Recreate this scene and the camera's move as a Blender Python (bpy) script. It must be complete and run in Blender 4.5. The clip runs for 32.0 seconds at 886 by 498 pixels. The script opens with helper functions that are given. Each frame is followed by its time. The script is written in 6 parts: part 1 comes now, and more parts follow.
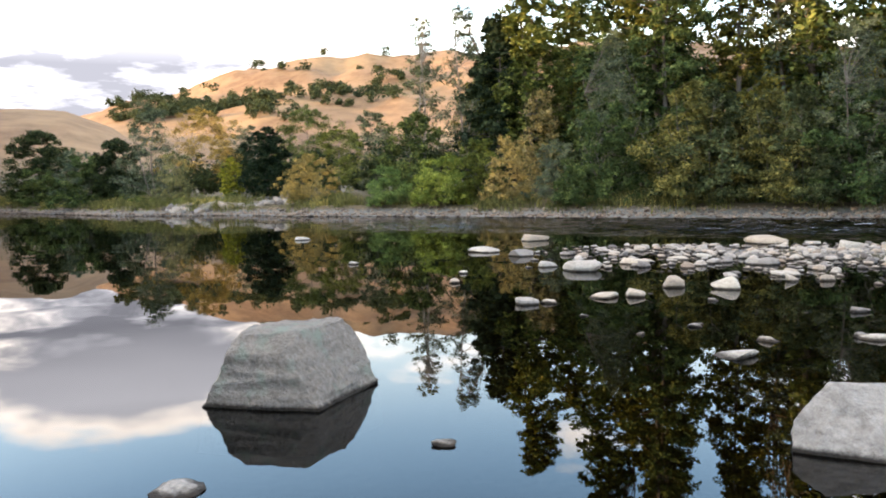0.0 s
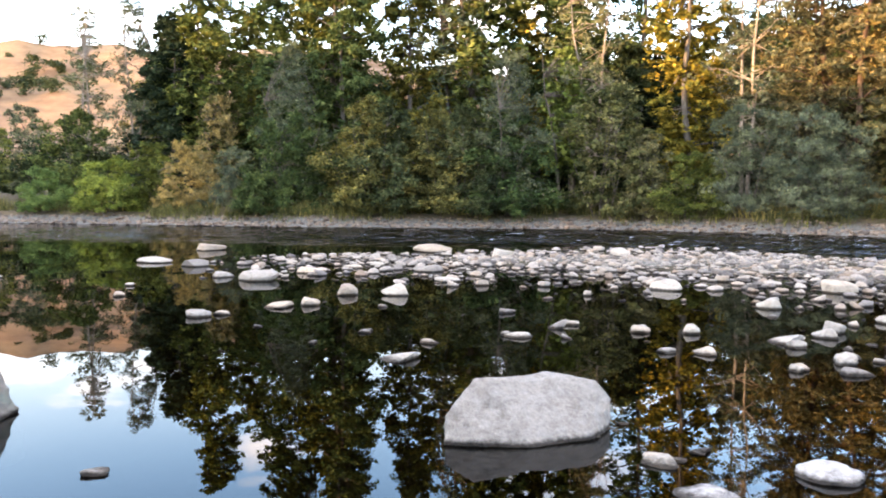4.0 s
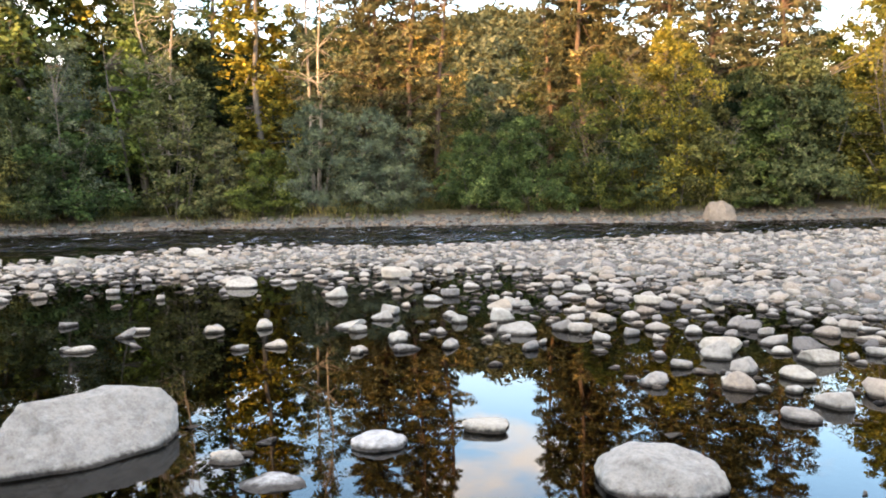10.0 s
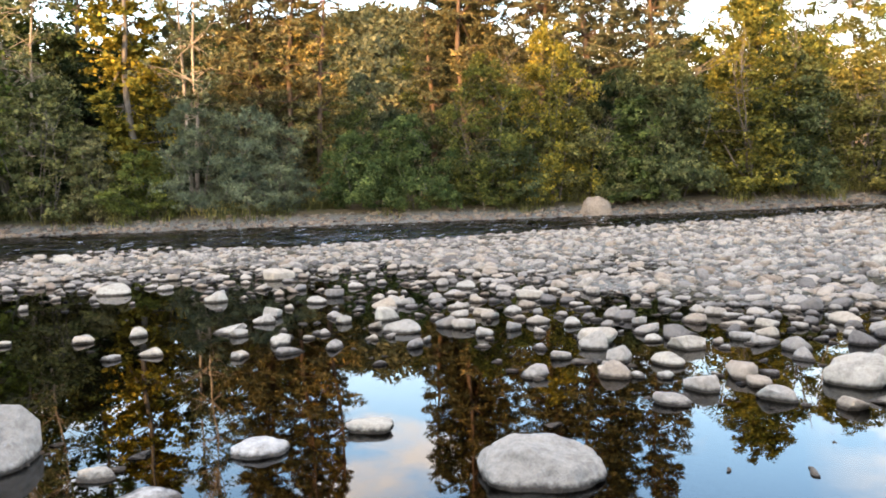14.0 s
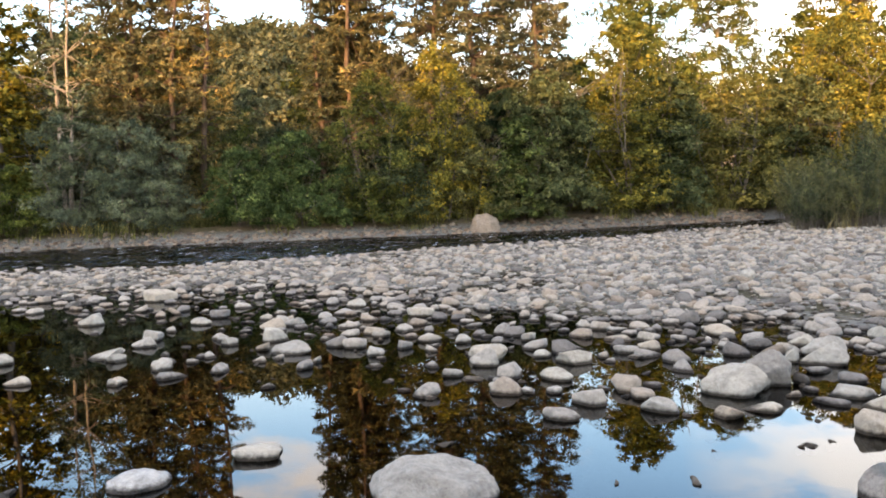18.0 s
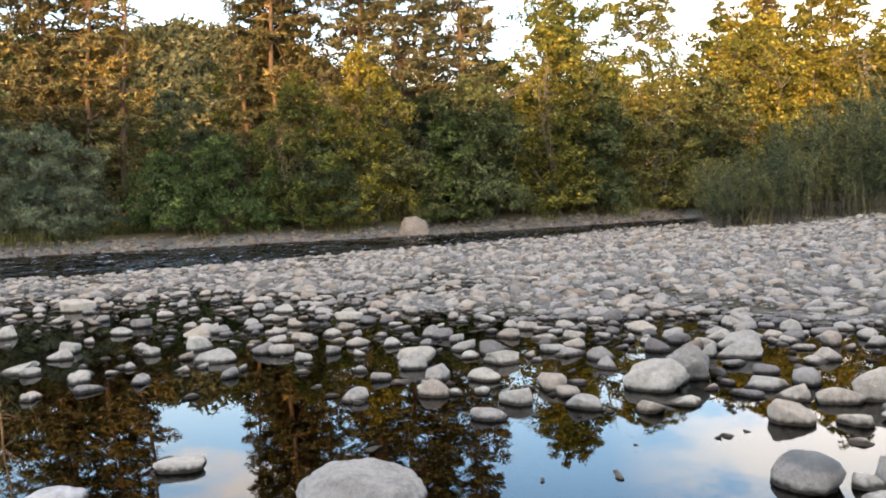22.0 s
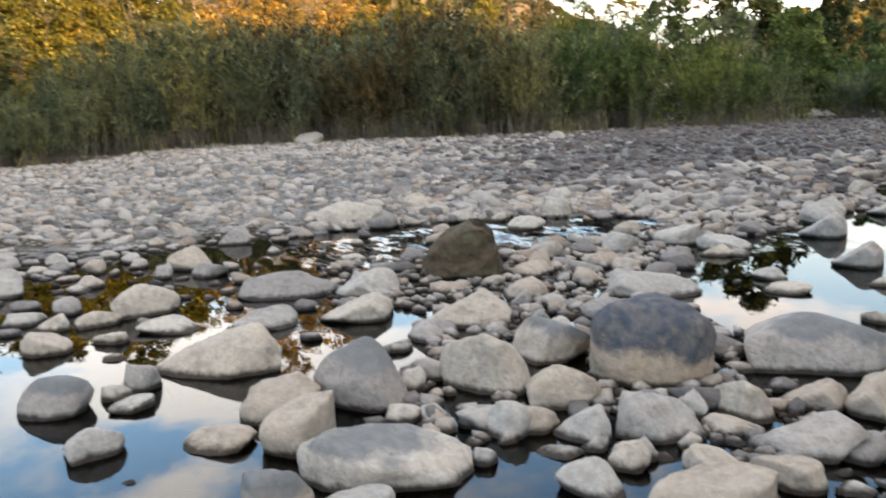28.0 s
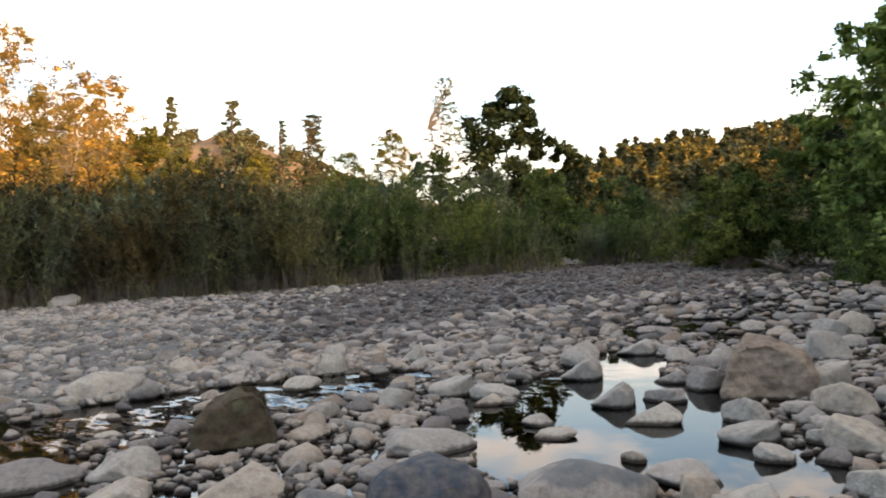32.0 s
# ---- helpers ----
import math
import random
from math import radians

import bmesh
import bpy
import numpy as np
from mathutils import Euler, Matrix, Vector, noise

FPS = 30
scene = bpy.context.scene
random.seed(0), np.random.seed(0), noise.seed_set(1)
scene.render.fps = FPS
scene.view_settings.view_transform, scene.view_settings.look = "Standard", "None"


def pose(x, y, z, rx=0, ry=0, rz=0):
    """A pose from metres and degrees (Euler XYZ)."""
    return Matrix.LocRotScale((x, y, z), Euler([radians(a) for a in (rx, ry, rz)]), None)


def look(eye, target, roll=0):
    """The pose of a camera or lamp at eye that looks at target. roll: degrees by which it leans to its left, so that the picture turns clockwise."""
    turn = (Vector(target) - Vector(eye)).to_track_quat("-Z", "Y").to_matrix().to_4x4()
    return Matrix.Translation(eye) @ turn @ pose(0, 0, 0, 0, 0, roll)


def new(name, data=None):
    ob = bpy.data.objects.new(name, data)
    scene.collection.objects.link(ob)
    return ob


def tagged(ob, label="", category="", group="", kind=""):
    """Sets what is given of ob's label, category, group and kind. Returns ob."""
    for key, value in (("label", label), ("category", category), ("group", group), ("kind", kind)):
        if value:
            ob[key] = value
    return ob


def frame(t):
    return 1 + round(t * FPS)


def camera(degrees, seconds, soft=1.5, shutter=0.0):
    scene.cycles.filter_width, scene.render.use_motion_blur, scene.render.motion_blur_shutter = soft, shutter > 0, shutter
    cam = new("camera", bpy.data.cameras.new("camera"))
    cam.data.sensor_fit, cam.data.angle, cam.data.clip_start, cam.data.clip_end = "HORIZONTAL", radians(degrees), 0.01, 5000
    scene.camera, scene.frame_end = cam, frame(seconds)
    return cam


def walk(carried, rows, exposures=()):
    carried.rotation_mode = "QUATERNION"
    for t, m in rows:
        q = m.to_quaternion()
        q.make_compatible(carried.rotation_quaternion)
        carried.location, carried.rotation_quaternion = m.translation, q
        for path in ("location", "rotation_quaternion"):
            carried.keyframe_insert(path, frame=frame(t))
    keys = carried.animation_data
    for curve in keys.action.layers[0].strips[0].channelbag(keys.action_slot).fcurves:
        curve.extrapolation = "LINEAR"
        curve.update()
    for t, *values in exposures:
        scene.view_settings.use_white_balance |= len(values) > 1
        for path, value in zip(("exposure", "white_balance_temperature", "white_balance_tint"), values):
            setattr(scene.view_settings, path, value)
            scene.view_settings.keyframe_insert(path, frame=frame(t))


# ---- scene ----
cam = camera(58.0, 32.0, 1.9, 0.25)
PATH = [
    (0, (0.293, -0.228, 1.369), (0.1902, 1.7645, 1.2270), -1.03),
    (0.5, (0.297, -0.238, 1.367), (0.2449, 1.7564, 1.2195), -1.13),
    (1, (0.309, -0.240, 1.367), (0.3203, 1.7544, 1.2122), -1.07),
    (1.5, (0.312, -0.240, 1.368), (0.3953, 1.7522, 1.2082), -0.81),
    (2, (0.331, -0.236, 1.368), (0.5409, 1.7469, 1.2085), -0.45),
    (2.5, (0.350, -0.216, 1.367), (0.6997, 1.7475, 1.2126), -0.23),
    (3, (0.361, -0.227, 1.371), (0.8229, 1.7132, 1.2230), -0.02),
    (3.5, (0.369, -0.229, 1.373), (0.9359, 1.6841, 1.2340), 0.17),
    (4, (0.382, -0.243, 1.377), (1.0514, 1.6373, 1.2510), 0.16),
    (4.5, (0.402, -0.220, 1.372), (1.1860, 1.6157, 1.2493), 0.08),
    (6.5, (0.432, -0.300, 1.399), (1.5314, 1.3640, 1.2499), 0.01),
    (7, (0.443, -0.316, 1.404), (1.6300, 1.2875, 1.2667), -0.09),
    (7.5, (0.448, -0.333, 1.403), (1.7003, 1.2212, 1.2811), -0.77),
    (8, (0.464, -0.336, 1.401), (1.7821, 1.1637, 1.2819), -1.16),
    (8.5, (0.466, -0.345, 1.396), (1.8308, 1.1116, 1.2744), -1.38),
    (9, (0.470, -0.353, 1.393), (1.8712, 1.0683, 1.2645), -1.68),
    (9.5, (0.478, -0.353, 1.390), (1.9239, 1.0224, 1.2554), -1.60),
    (10, (0.475, -0.367, 1.387), (1.9766, 0.9461, 1.2467), -1.24),
    (10.5, (0.478, -0.362, 1.383), (2.0276, 0.8913, 1.2160), -1.30),
    (11, (0.488, -0.372, 1.373), (2.0770, 0.8278, 1.1857), -1.94),
    (11.5, (0.504, -0.399, 1.378), (2.1317, 0.7483, 1.1941), -2.57),
    (12, (0.505, -0.398, 1.378), (2.1517, 0.7237, 1.2048), -2.90),
    (12.5, (0.499, -0.385, 1.379), (2.1438, 0.7413, 1.2149), -2.34),
    (13, (0.501, -0.382, 1.381), (2.1386, 0.7553, 1.2247), -2.33),
    (13.5, (0.514, -0.395, 1.381), (2.1772, 0.7056, 1.2286), -2.12),
    (15.5, (0.517, -0.331, 1.401), (2.1998, 0.7392, 1.2508), -1.96),
    (16, (0.537, -0.368, 1.395), (2.2713, 0.6154, 1.2399), -2.36),
    (16.5, (0.541, -0.380, 1.395), (2.3282, 0.5049, 1.2361), -2.30),
    (17, (0.543, -0.381, 1.398), (2.3485, 0.4686, 1.2584), -2.23),
    (17.5, (0.549, -0.374, 1.390), (2.3557, 0.4740, 1.2651), -2.37),
    (18, (0.552, -0.362, 1.392), (2.3590, 0.4865, 1.2738), -1.92),
    (18.5, (0.553, -0.364, 1.388), (2.3678, 0.4672, 1.2728), -1.90),
    (19, (0.553, -0.372, 1.388), (2.3866, 0.4164, 1.2625), -1.62),
    (19.5, (0.558, -0.388, 1.390), (2.4415, 0.2744, 1.2683), -1.00),
    (20, (0.557, -0.394, 1.389), (2.4724, 0.1692, 1.2710), -1.09),
    (20.5, (0.559, -0.398, 1.386), (2.4697, 0.1800, 1.2584), -1.42),
    (21, (0.564, -0.395, 1.390), (2.4587, 0.2309, 1.2588), -2.02),
    (21.5, (0.548, -0.401, 1.398), (2.4316, 0.2609, 1.2734), -2.53),
    (22, (0.562, -0.391, 1.392), (2.4367, 0.2963, 1.2737), -2.60),
    (22.5, (0.548, -0.394, 1.391), (2.4211, 0.2966, 1.2703), -2.33),
    (23, (0.571, -0.387, 1.378), (2.4407, 0.3087, 1.2418), -2.90),
    (23.5, (0.562, -0.387, 1.367), (2.4364, 0.2925, 1.2129), -2.59),
    (24, (0.571, -0.389, 1.363), (2.4560, 0.2584, 1.1992), -1.79),
    (24.5, (0.575, -0.418, 1.357), (2.4920, 0.1324, 1.2027), -1.40),
    (25, (0.575, -0.441, 1.365), (2.5362, -0.0737, 1.2364), -1.33),
    (25.5, (0.609, -0.500, 1.366), (2.6011, -0.3825, 1.2298), -1.94),
    (27.5, (0.661, -0.619, 1.281), (2.5269, -1.2867, 1.0149), -3.19),
    (28, (0.670, -0.646, 1.256), (2.4154, -1.5627, 0.9207), -2.34),
    (28.5, (0.662, -0.697, 1.202), (2.2298, -1.8349, 0.7039), -1.52),
    (29, (0.660, -0.719, 1.177), (2.0741, -2.0105, 0.6006), 0.39),
    (29.5, (0.657, -0.739, 1.192), (2.0044, -2.1525, 0.7605), 0.94),
    (30, (0.643, -0.780, 1.225), (1.8854, -2.3284, 0.9813), -0.30),
    (30.5, (0.644, -0.785, 1.243), (1.8076, -2.4052, 1.0952), -1.31),
    (31, (0.658, -0.757, 1.266), (1.8745, -2.3428, 1.1926), -2.09),
    (31.5, (0.668, -0.743, 1.290), (1.9868, -2.2466, 1.2801), -2.98),
    (32, (0.691, -0.731, 1.299), (2.1304, -2.1192, 1.3139), -3.61),
]
EXPOSURES = [(0.0, 0.42, 6480, 10), (2.0, 0.52, 6350, 10), (3.0, 0.66, 6260, 14), (4.0, 0.78, 6250, 15), (9.0, 0.62, 6420, 10), (16.0, 0.36, 6500, 11), (20.0, 0.05, 6400, 11), (25.0, 0.2, 6420, 10), (28.0, 0.1, 6450, 9),
             (29.0, 0.48, 6500, 11), (30.0, 0.16, 6620, 12), (31.0, -0.03, 6620, 12), (32.0, -0.5, 6600, 11)]
walk(cam, [(t, look(eye, target, roll)) for t, eye, target, roll in PATH], EXPOSURES)
SKY_GAIN, SKY_TINT, HORIZON = 1.2, (0.90, 1.0, 1.14), (2.8, 2.5, 2.15)
CLOUD_FROM, CLOUD_TO, CLOUD_EDGE, CLOUD_CORE = 0.53, 0.64, (4.4, 3.9, 3.5), (1.8, 1.76, 1.9)
VEIL = (1.75, 1.5, 1.22)
SUN_POWER, UNSEEN_RIDGE = 13.0, 29.4
EAST_CLOUD = (5.8, 5.4, 5.0)
BANK_GREY = (0.50, 0.50, 0.57)

# ---- world, sun ----
SUN_YAW, SUN_UP = 95.0, 7.5
world = bpy.data.worlds.new("evening_sky")
scene.world = world
world.use_nodes = True
wn = world.node_tree
wn.nodes.clear()


def wnode(kind, **settings):
    n = wn.nodes.new(kind)
    for key, value in settings.items():
        if key == "operation":
            n.operation = value
        elif key == "blend_type":
            n.blend_type = value
        elif key == "data_type":
            n.data_type = value
    return n


out = wnode("ShaderNodeOutputWorld")
back = wnode("ShaderNodeBackground")
back.inputs["Strength"].default_value = 1.0
sky = wnode("ShaderNodeTexSky")
sky.sky_type, sky.sun_disc = "NISHITA", False
sky.sun_elevation, sky.sun_rotation = radians(SUN_UP), radians(-SUN_YAW)
sky.air_density, sky.dust_density, sky.ozone_density = 1.0, 1.2, 1.0
coord = wnode("ShaderNodeTexCoord")
parts_xyz = wnode("ShaderNodeSeparateXYZ")
wn.links.new(coord.outputs["Generated"], parts_xyz.inputs[0])
# clouds lie on a high sheet: x / (z + 0.12), y / (z + 0.12)
lift = wnode("ShaderNodeMath", operation="ADD")
lift.inputs[1].default_value = 0.12
wn.links.new(parts_xyz.outputs[2], lift.inputs[0])
sheet = wnode("ShaderNodeCombineXYZ")
for axis in (0, 1):
    ratio = wnode("ShaderNodeMath", operation="DIVIDE")
    wn.links.new(parts_xyz.outputs[axis], ratio.inputs[0])
    wn.links.new(lift.outputs[0], ratio.inputs[1])
    wn.links.new(ratio.outputs[0], sheet.inputs[axis])
puffs = wnode("ShaderNodeTexNoise")
puffs.inputs["Scale"].default_value, puffs.inputs["Detail"].default_value, puffs.inputs["Roughness"].default_value = 1.25, 8.0, 0.58
wn.links.new(sheet.outputs[0], puffs.inputs["Vector"])
# a bank of cloud stands low over the hill upstream
bank_way = wnode("ShaderNodeVectorMath")
bank_way.operation = "DOT_PRODUCT"
bank_way.inputs[1].default_value = (-0.40, 0.905, 0.13)
wn.links.new(coord.outputs["Generated"], bank_way.inputs[0])
bank_near = wnode("ShaderNodeMapRange")
bank_near.inputs["From Min"].default_value, bank_near.inputs["From Max"].default_value = 0.962, 1.0
bank_near.inputs["To Min"].default_value, bank_near.inputs["To Max"].default_value = 0.0, 0.34
wn.links.new(bank_way.outputs["Value"], bank_near.inputs["Value"])
# a second white bank stands to the east, past the bar
east_way = wnode("ShaderNodeVectorMath")
east_way.operation = "DOT_PRODUCT"
east_way.inputs[1].default_value = (0.945, -0.19, 0.27)
wn.links.new(coord.outputs["Generated"], east_way.inputs[0])
east_near = wnode("ShaderNodeMapRange")
east_near.inputs["From Min"].default_value, east_near.inputs["From Max"].default_value = 0.945, 0.985
east_near.inputs["To Max"].default_value = 0.92
wn.links.new(east_way.outputs["Value"], east_near.inputs["Value"])
# the banks end at one height, with clear sky above them
bank_top = wnode("ShaderNodeMapRange")
bank_top.inputs["From Min"].default_value, bank_top.inputs["From Max"].default_value = 0.235, 0.30
bank_top.inputs["To Min"].default_value, bank_top.inputs["To Max"].default_value = 0.0, -0.40
wn.links.new(parts_xyz.outputs[2], bank_top.inputs["Value"])
clear_above = wnode("ShaderNodeMath", operation="MULTIPLY")
clear_near = wnode("ShaderNodeMapRange")
clear_near.inputs["From Min"].default_value, clear_near.inputs["From Max"].default_value = 0.86, 0.95
wn.links.new(bank_way.outputs["Value"], clear_near.inputs["Value"])
wn.links.new(bank_top.outputs[0], clear_above.inputs[0])
wn.links.new(clear_near.outputs[0], clear_above.inputs[1])
banks_cut = wnode("ShaderNodeMath", operation="ADD")
wn.links.new(bank_near.outputs[0], banks_cut.inputs[0])
wn.links.new(clear_above.outputs[0], banks_cut.inputs[1])
thick = wnode("ShaderNodeMath", operation="ADD")
wn.links.new(puffs.outputs["Fac"], thick.inputs[0])
wn.links.new(banks_cut.outputs[0], thick.inputs[1])
cover = wnode("ShaderNodeValToRGB")
cover.color_ramp.elements[0].position, cover.color_ramp.elements[1].position = CLOUD_FROM, CLOUD_TO
wn.links.new(thick.outputs[0], cover.inputs[0])
cores = wnode("ShaderNodeValToRGB")
cores.color_ramp.elements[0].position, cores.color_ramp.elements[1].position = 0.64, 0.76
cores.color_ramp.elements[0].color = (*CLOUD_EDGE, 1)
cores.color_ramp.elements[1].color = (*CLOUD_CORE, 1)
wn.links.new(thick.outputs[0], cores.inputs[0])
tone = wnode("ShaderNodeMix", data_type="RGBA", blend_type="MULTIPLY")
tone.inputs["Factor"].default_value = 1.0
tone.inputs["B"].default_value = (SKY_GAIN * SKY_TINT[0], SKY_GAIN * SKY_TINT[1], SKY_GAIN * SKY_TINT[2], 1)
wn.links.new(sky.outputs[0], tone.inputs["A"])
glow = wnode("ShaderNodeValToRGB")
glow.color_ramp.elements[0].position, glow.color_ramp.elements[1].position = 0.0, 0.36
glow.color_ramp.interpolation = "EASE"
glow.color_ramp.elements[0].color, glow.color_ramp.elements[1].color = (1, 1, 1, 1), (0, 0, 0, 1)
wn.links.new(parts_xyz.outputs[2], glow.inputs[0])
haze = wnode("ShaderNodeMix", data_type="RGBA")
haze.inputs["B"].default_value = (*HORIZON, 1)
wn.links.new(glow.outputs[0], haze.inputs["Factor"])
wn.links.new(tone.outputs["Result"], haze.inputs["A"])
mixed = wnode("ShaderNodeMix", data_type="RGBA")
wn.links.new(cover.outputs[0], mixed.inputs["Factor"])
wn.links.new(haze.outputs["Result"], mixed.inputs["A"])
wn.links.new(cores.outputs[0], mixed.inputs["B"])
# the grey underside of the bank, low over the hill
under_side = wnode("ShaderNodeMapRange")
under_side.inputs["From Min"].default_value, under_side.inputs["From Max"].default_value = 0.962, 0.982
wn.links.new(bank_way.outputs["Value"], under_side.inputs["Value"])
under_low = wnode("ShaderNodeMapRange")
under_low.inputs["From Min"].default_value, under_low.inputs["From Max"].default_value = 0.15, 0.23
under_low.inputs["To Min"].default_value, under_low.inputs["To Max"].default_value = 1.0, 0.0
wn.links.new(parts_xyz.outputs[2], under_low.inputs["Value"])
ragged = wnode("ShaderNodeMapRange")
ragged.inputs["From Min"].default_value, ragged.inputs["From Max"].default_value = 0.36, 0.52
wn.links.new(puffs.outputs["Fac"], ragged.inputs["Value"])
under = wnode("ShaderNodeMath", operation="MULTIPLY")
wn.links.new(under_side.outputs[0], under.inputs[0])
wn.links.new(under_low.outputs[0], under.inputs[1])
under_cover = wnode("ShaderNodeMath", operation="MULTIPLY")
wn.links.new(under.outputs[0], under_cover.inputs[0])
wn.links.new(ragged.outputs[0], under_cover.inputs[1])
banked = wnode("ShaderNodeMix", data_type="RGBA")
banked.inputs["B"].default_value = (*BANK_GREY, 1)
wn.links.new(under_cover.outputs[0], banked.inputs["Factor"])
wn.links.new(mixed.outputs["Result"], banked.inputs["A"])
# thin bright veil overhead
veil_at = wnode("ShaderNodeMapRange")
veil_at.inputs["From Min"].default_value, veil_at.inputs["From Max"].default_value = 0.62, 0.9
veil_at.inputs["To Max"].default_value = 0.8
wn.links.new(parts_xyz.outputs[2], veil_at.inputs["Value"])
veiled = wnode("ShaderNodeMix", data_type="RGBA")
veiled.inputs["B"].default_value = (*VEIL, 1)
wn.links.new(veil_at.outputs[0], veiled.inputs["Factor"])
east_cover = wnode("ShaderNodeMapRange")
east_cover.inputs["From Min"].default_value, east_cover.inputs["From Max"].default_value = 0.42, 0.50
wn.links.new(puffs.outputs["Fac"], east_cover.inputs["Value"])
east_fac = wnode("ShaderNodeMath", operation="MULTIPLY")
wn.links.new(east_near.outputs[0], east_fac.inputs[0])
wn.links.new(east_cover.outputs[0], east_fac.inputs[1])
eastern = wnode("ShaderNodeMix", data_type="RGBA")
eastern.inputs["B"].default_value = (*EAST_CLOUD, 1)
wn.links.new(east_fac.outputs[0], eastern.inputs["Factor"])
wn.links.new(banked.outputs["Result"], eastern.inputs["A"])
wn.links.new(eastern.outputs["Result"], veiled.inputs["A"])
wn.links.new(veiled.outputs["Result"], back.inputs["Color"])
wn.links.new(back.outputs[0], out.inputs[0])

sun = new("sun", bpy.data.lights.new("sun", "SUN"))
sun.data.energy, sun.data.angle, sun.data.color = SUN_POWER, radians(0.6), (1.0, 0.62, 0.27)
toward = Vector((-math.sin(radians(SUN_YAW)) * math.cos(radians(SUN_UP)), math.cos(radians(SUN_YAW)) * math.cos(radians(SUN_UP)), math.sin(radians(SUN_UP))))
sun.matrix_world = look(toward * 50, (0, 0, 0))


# ---- materials ----
def material(name, rough=0.9, spec=0.3):
    m = bpy.data.materials.new(name)
    m.use_nodes = True
    nt = m.node_tree
    bsdf = nt.nodes["Principled BSDF"]
    bsdf.inputs["Roughness"].default_value = rough
    bsdf.inputs["Specular IOR Level"].default_value = spec
    return m, nt, bsdf


def ramp(nt, source, stops):
    r = nt.nodes.new("ShaderNodeValToRGB")
    el = r.color_ramp.elements
    while len(el) < len(stops):
        el.new(0.5)
    for e, (pos, col) in zip(el, stops):
        e.position, e.color = pos, (*col, 1)
    nt.links.new(source, r.inputs[0])
    return r.outputs[0]


def tex(nt, scale, detail=4.0, rough=0.55, stretch=None, space="Object"):
    c = nt.nodes.new("ShaderNodeTexCoord")
    n = nt.nodes.new("ShaderNodeTexNoise")
    n.inputs["Scale"].default_value, n.inputs["Detail"].default_value, n.inputs["Roughness"].default_value = scale, detail, rough
    source = nt.nodes.new("ShaderNodeNewGeometry").outputs["Position"] if space == "World" else c.outputs[space]
    if stretch:
        mp = nt.nodes.new("ShaderNodeMapping")
        mp.inputs["Scale"].default_value = stretch
        nt.links.new(source, mp.inputs[0])
        source = mp.outputs[0]
    nt.links.new(source, n.inputs["Vector"])
    return n.outputs["Fac"]


def mix(nt, fac, a, b, blend="MIX"):
    m = nt.nodes.new("ShaderNodeMix")
    m.data_type, m.blend_type = "RGBA", blend
    for socket, value in ((m.inputs["Factor"], fac), (m.inputs["A"], a), (m.inputs["B"], b)):
        if isinstance(value, (int, float)):
            socket.default_value = value
        elif isinstance(value, tuple):
            socket.default_value = (*value, 1)
        else:
            nt.links.new(value, socket)
    return m.outputs["Result"]


def math_node(nt, op, a, b=0.0):
    m = nt.nodes.new("ShaderNodeMath")
    m.operation = op
    for socket, value in zip(m.inputs, (a, b)):
        if isinstance(value, (int, float)):
            socket.default_value = value
        else:
            nt.links.new(value, socket)
    return m.outputs[0]


def bump(nt, bsdf, height, strength, distance):
    b = nt.nodes.new("ShaderNodeBump")
    b.inputs["Strength"].default_value, b.inputs["Distance"].default_value = strength, distance
    nt.links.new(height, b.inputs["Height"])
    nt.links.new(b.outputs[0], bsdf.inputs["Normal"])


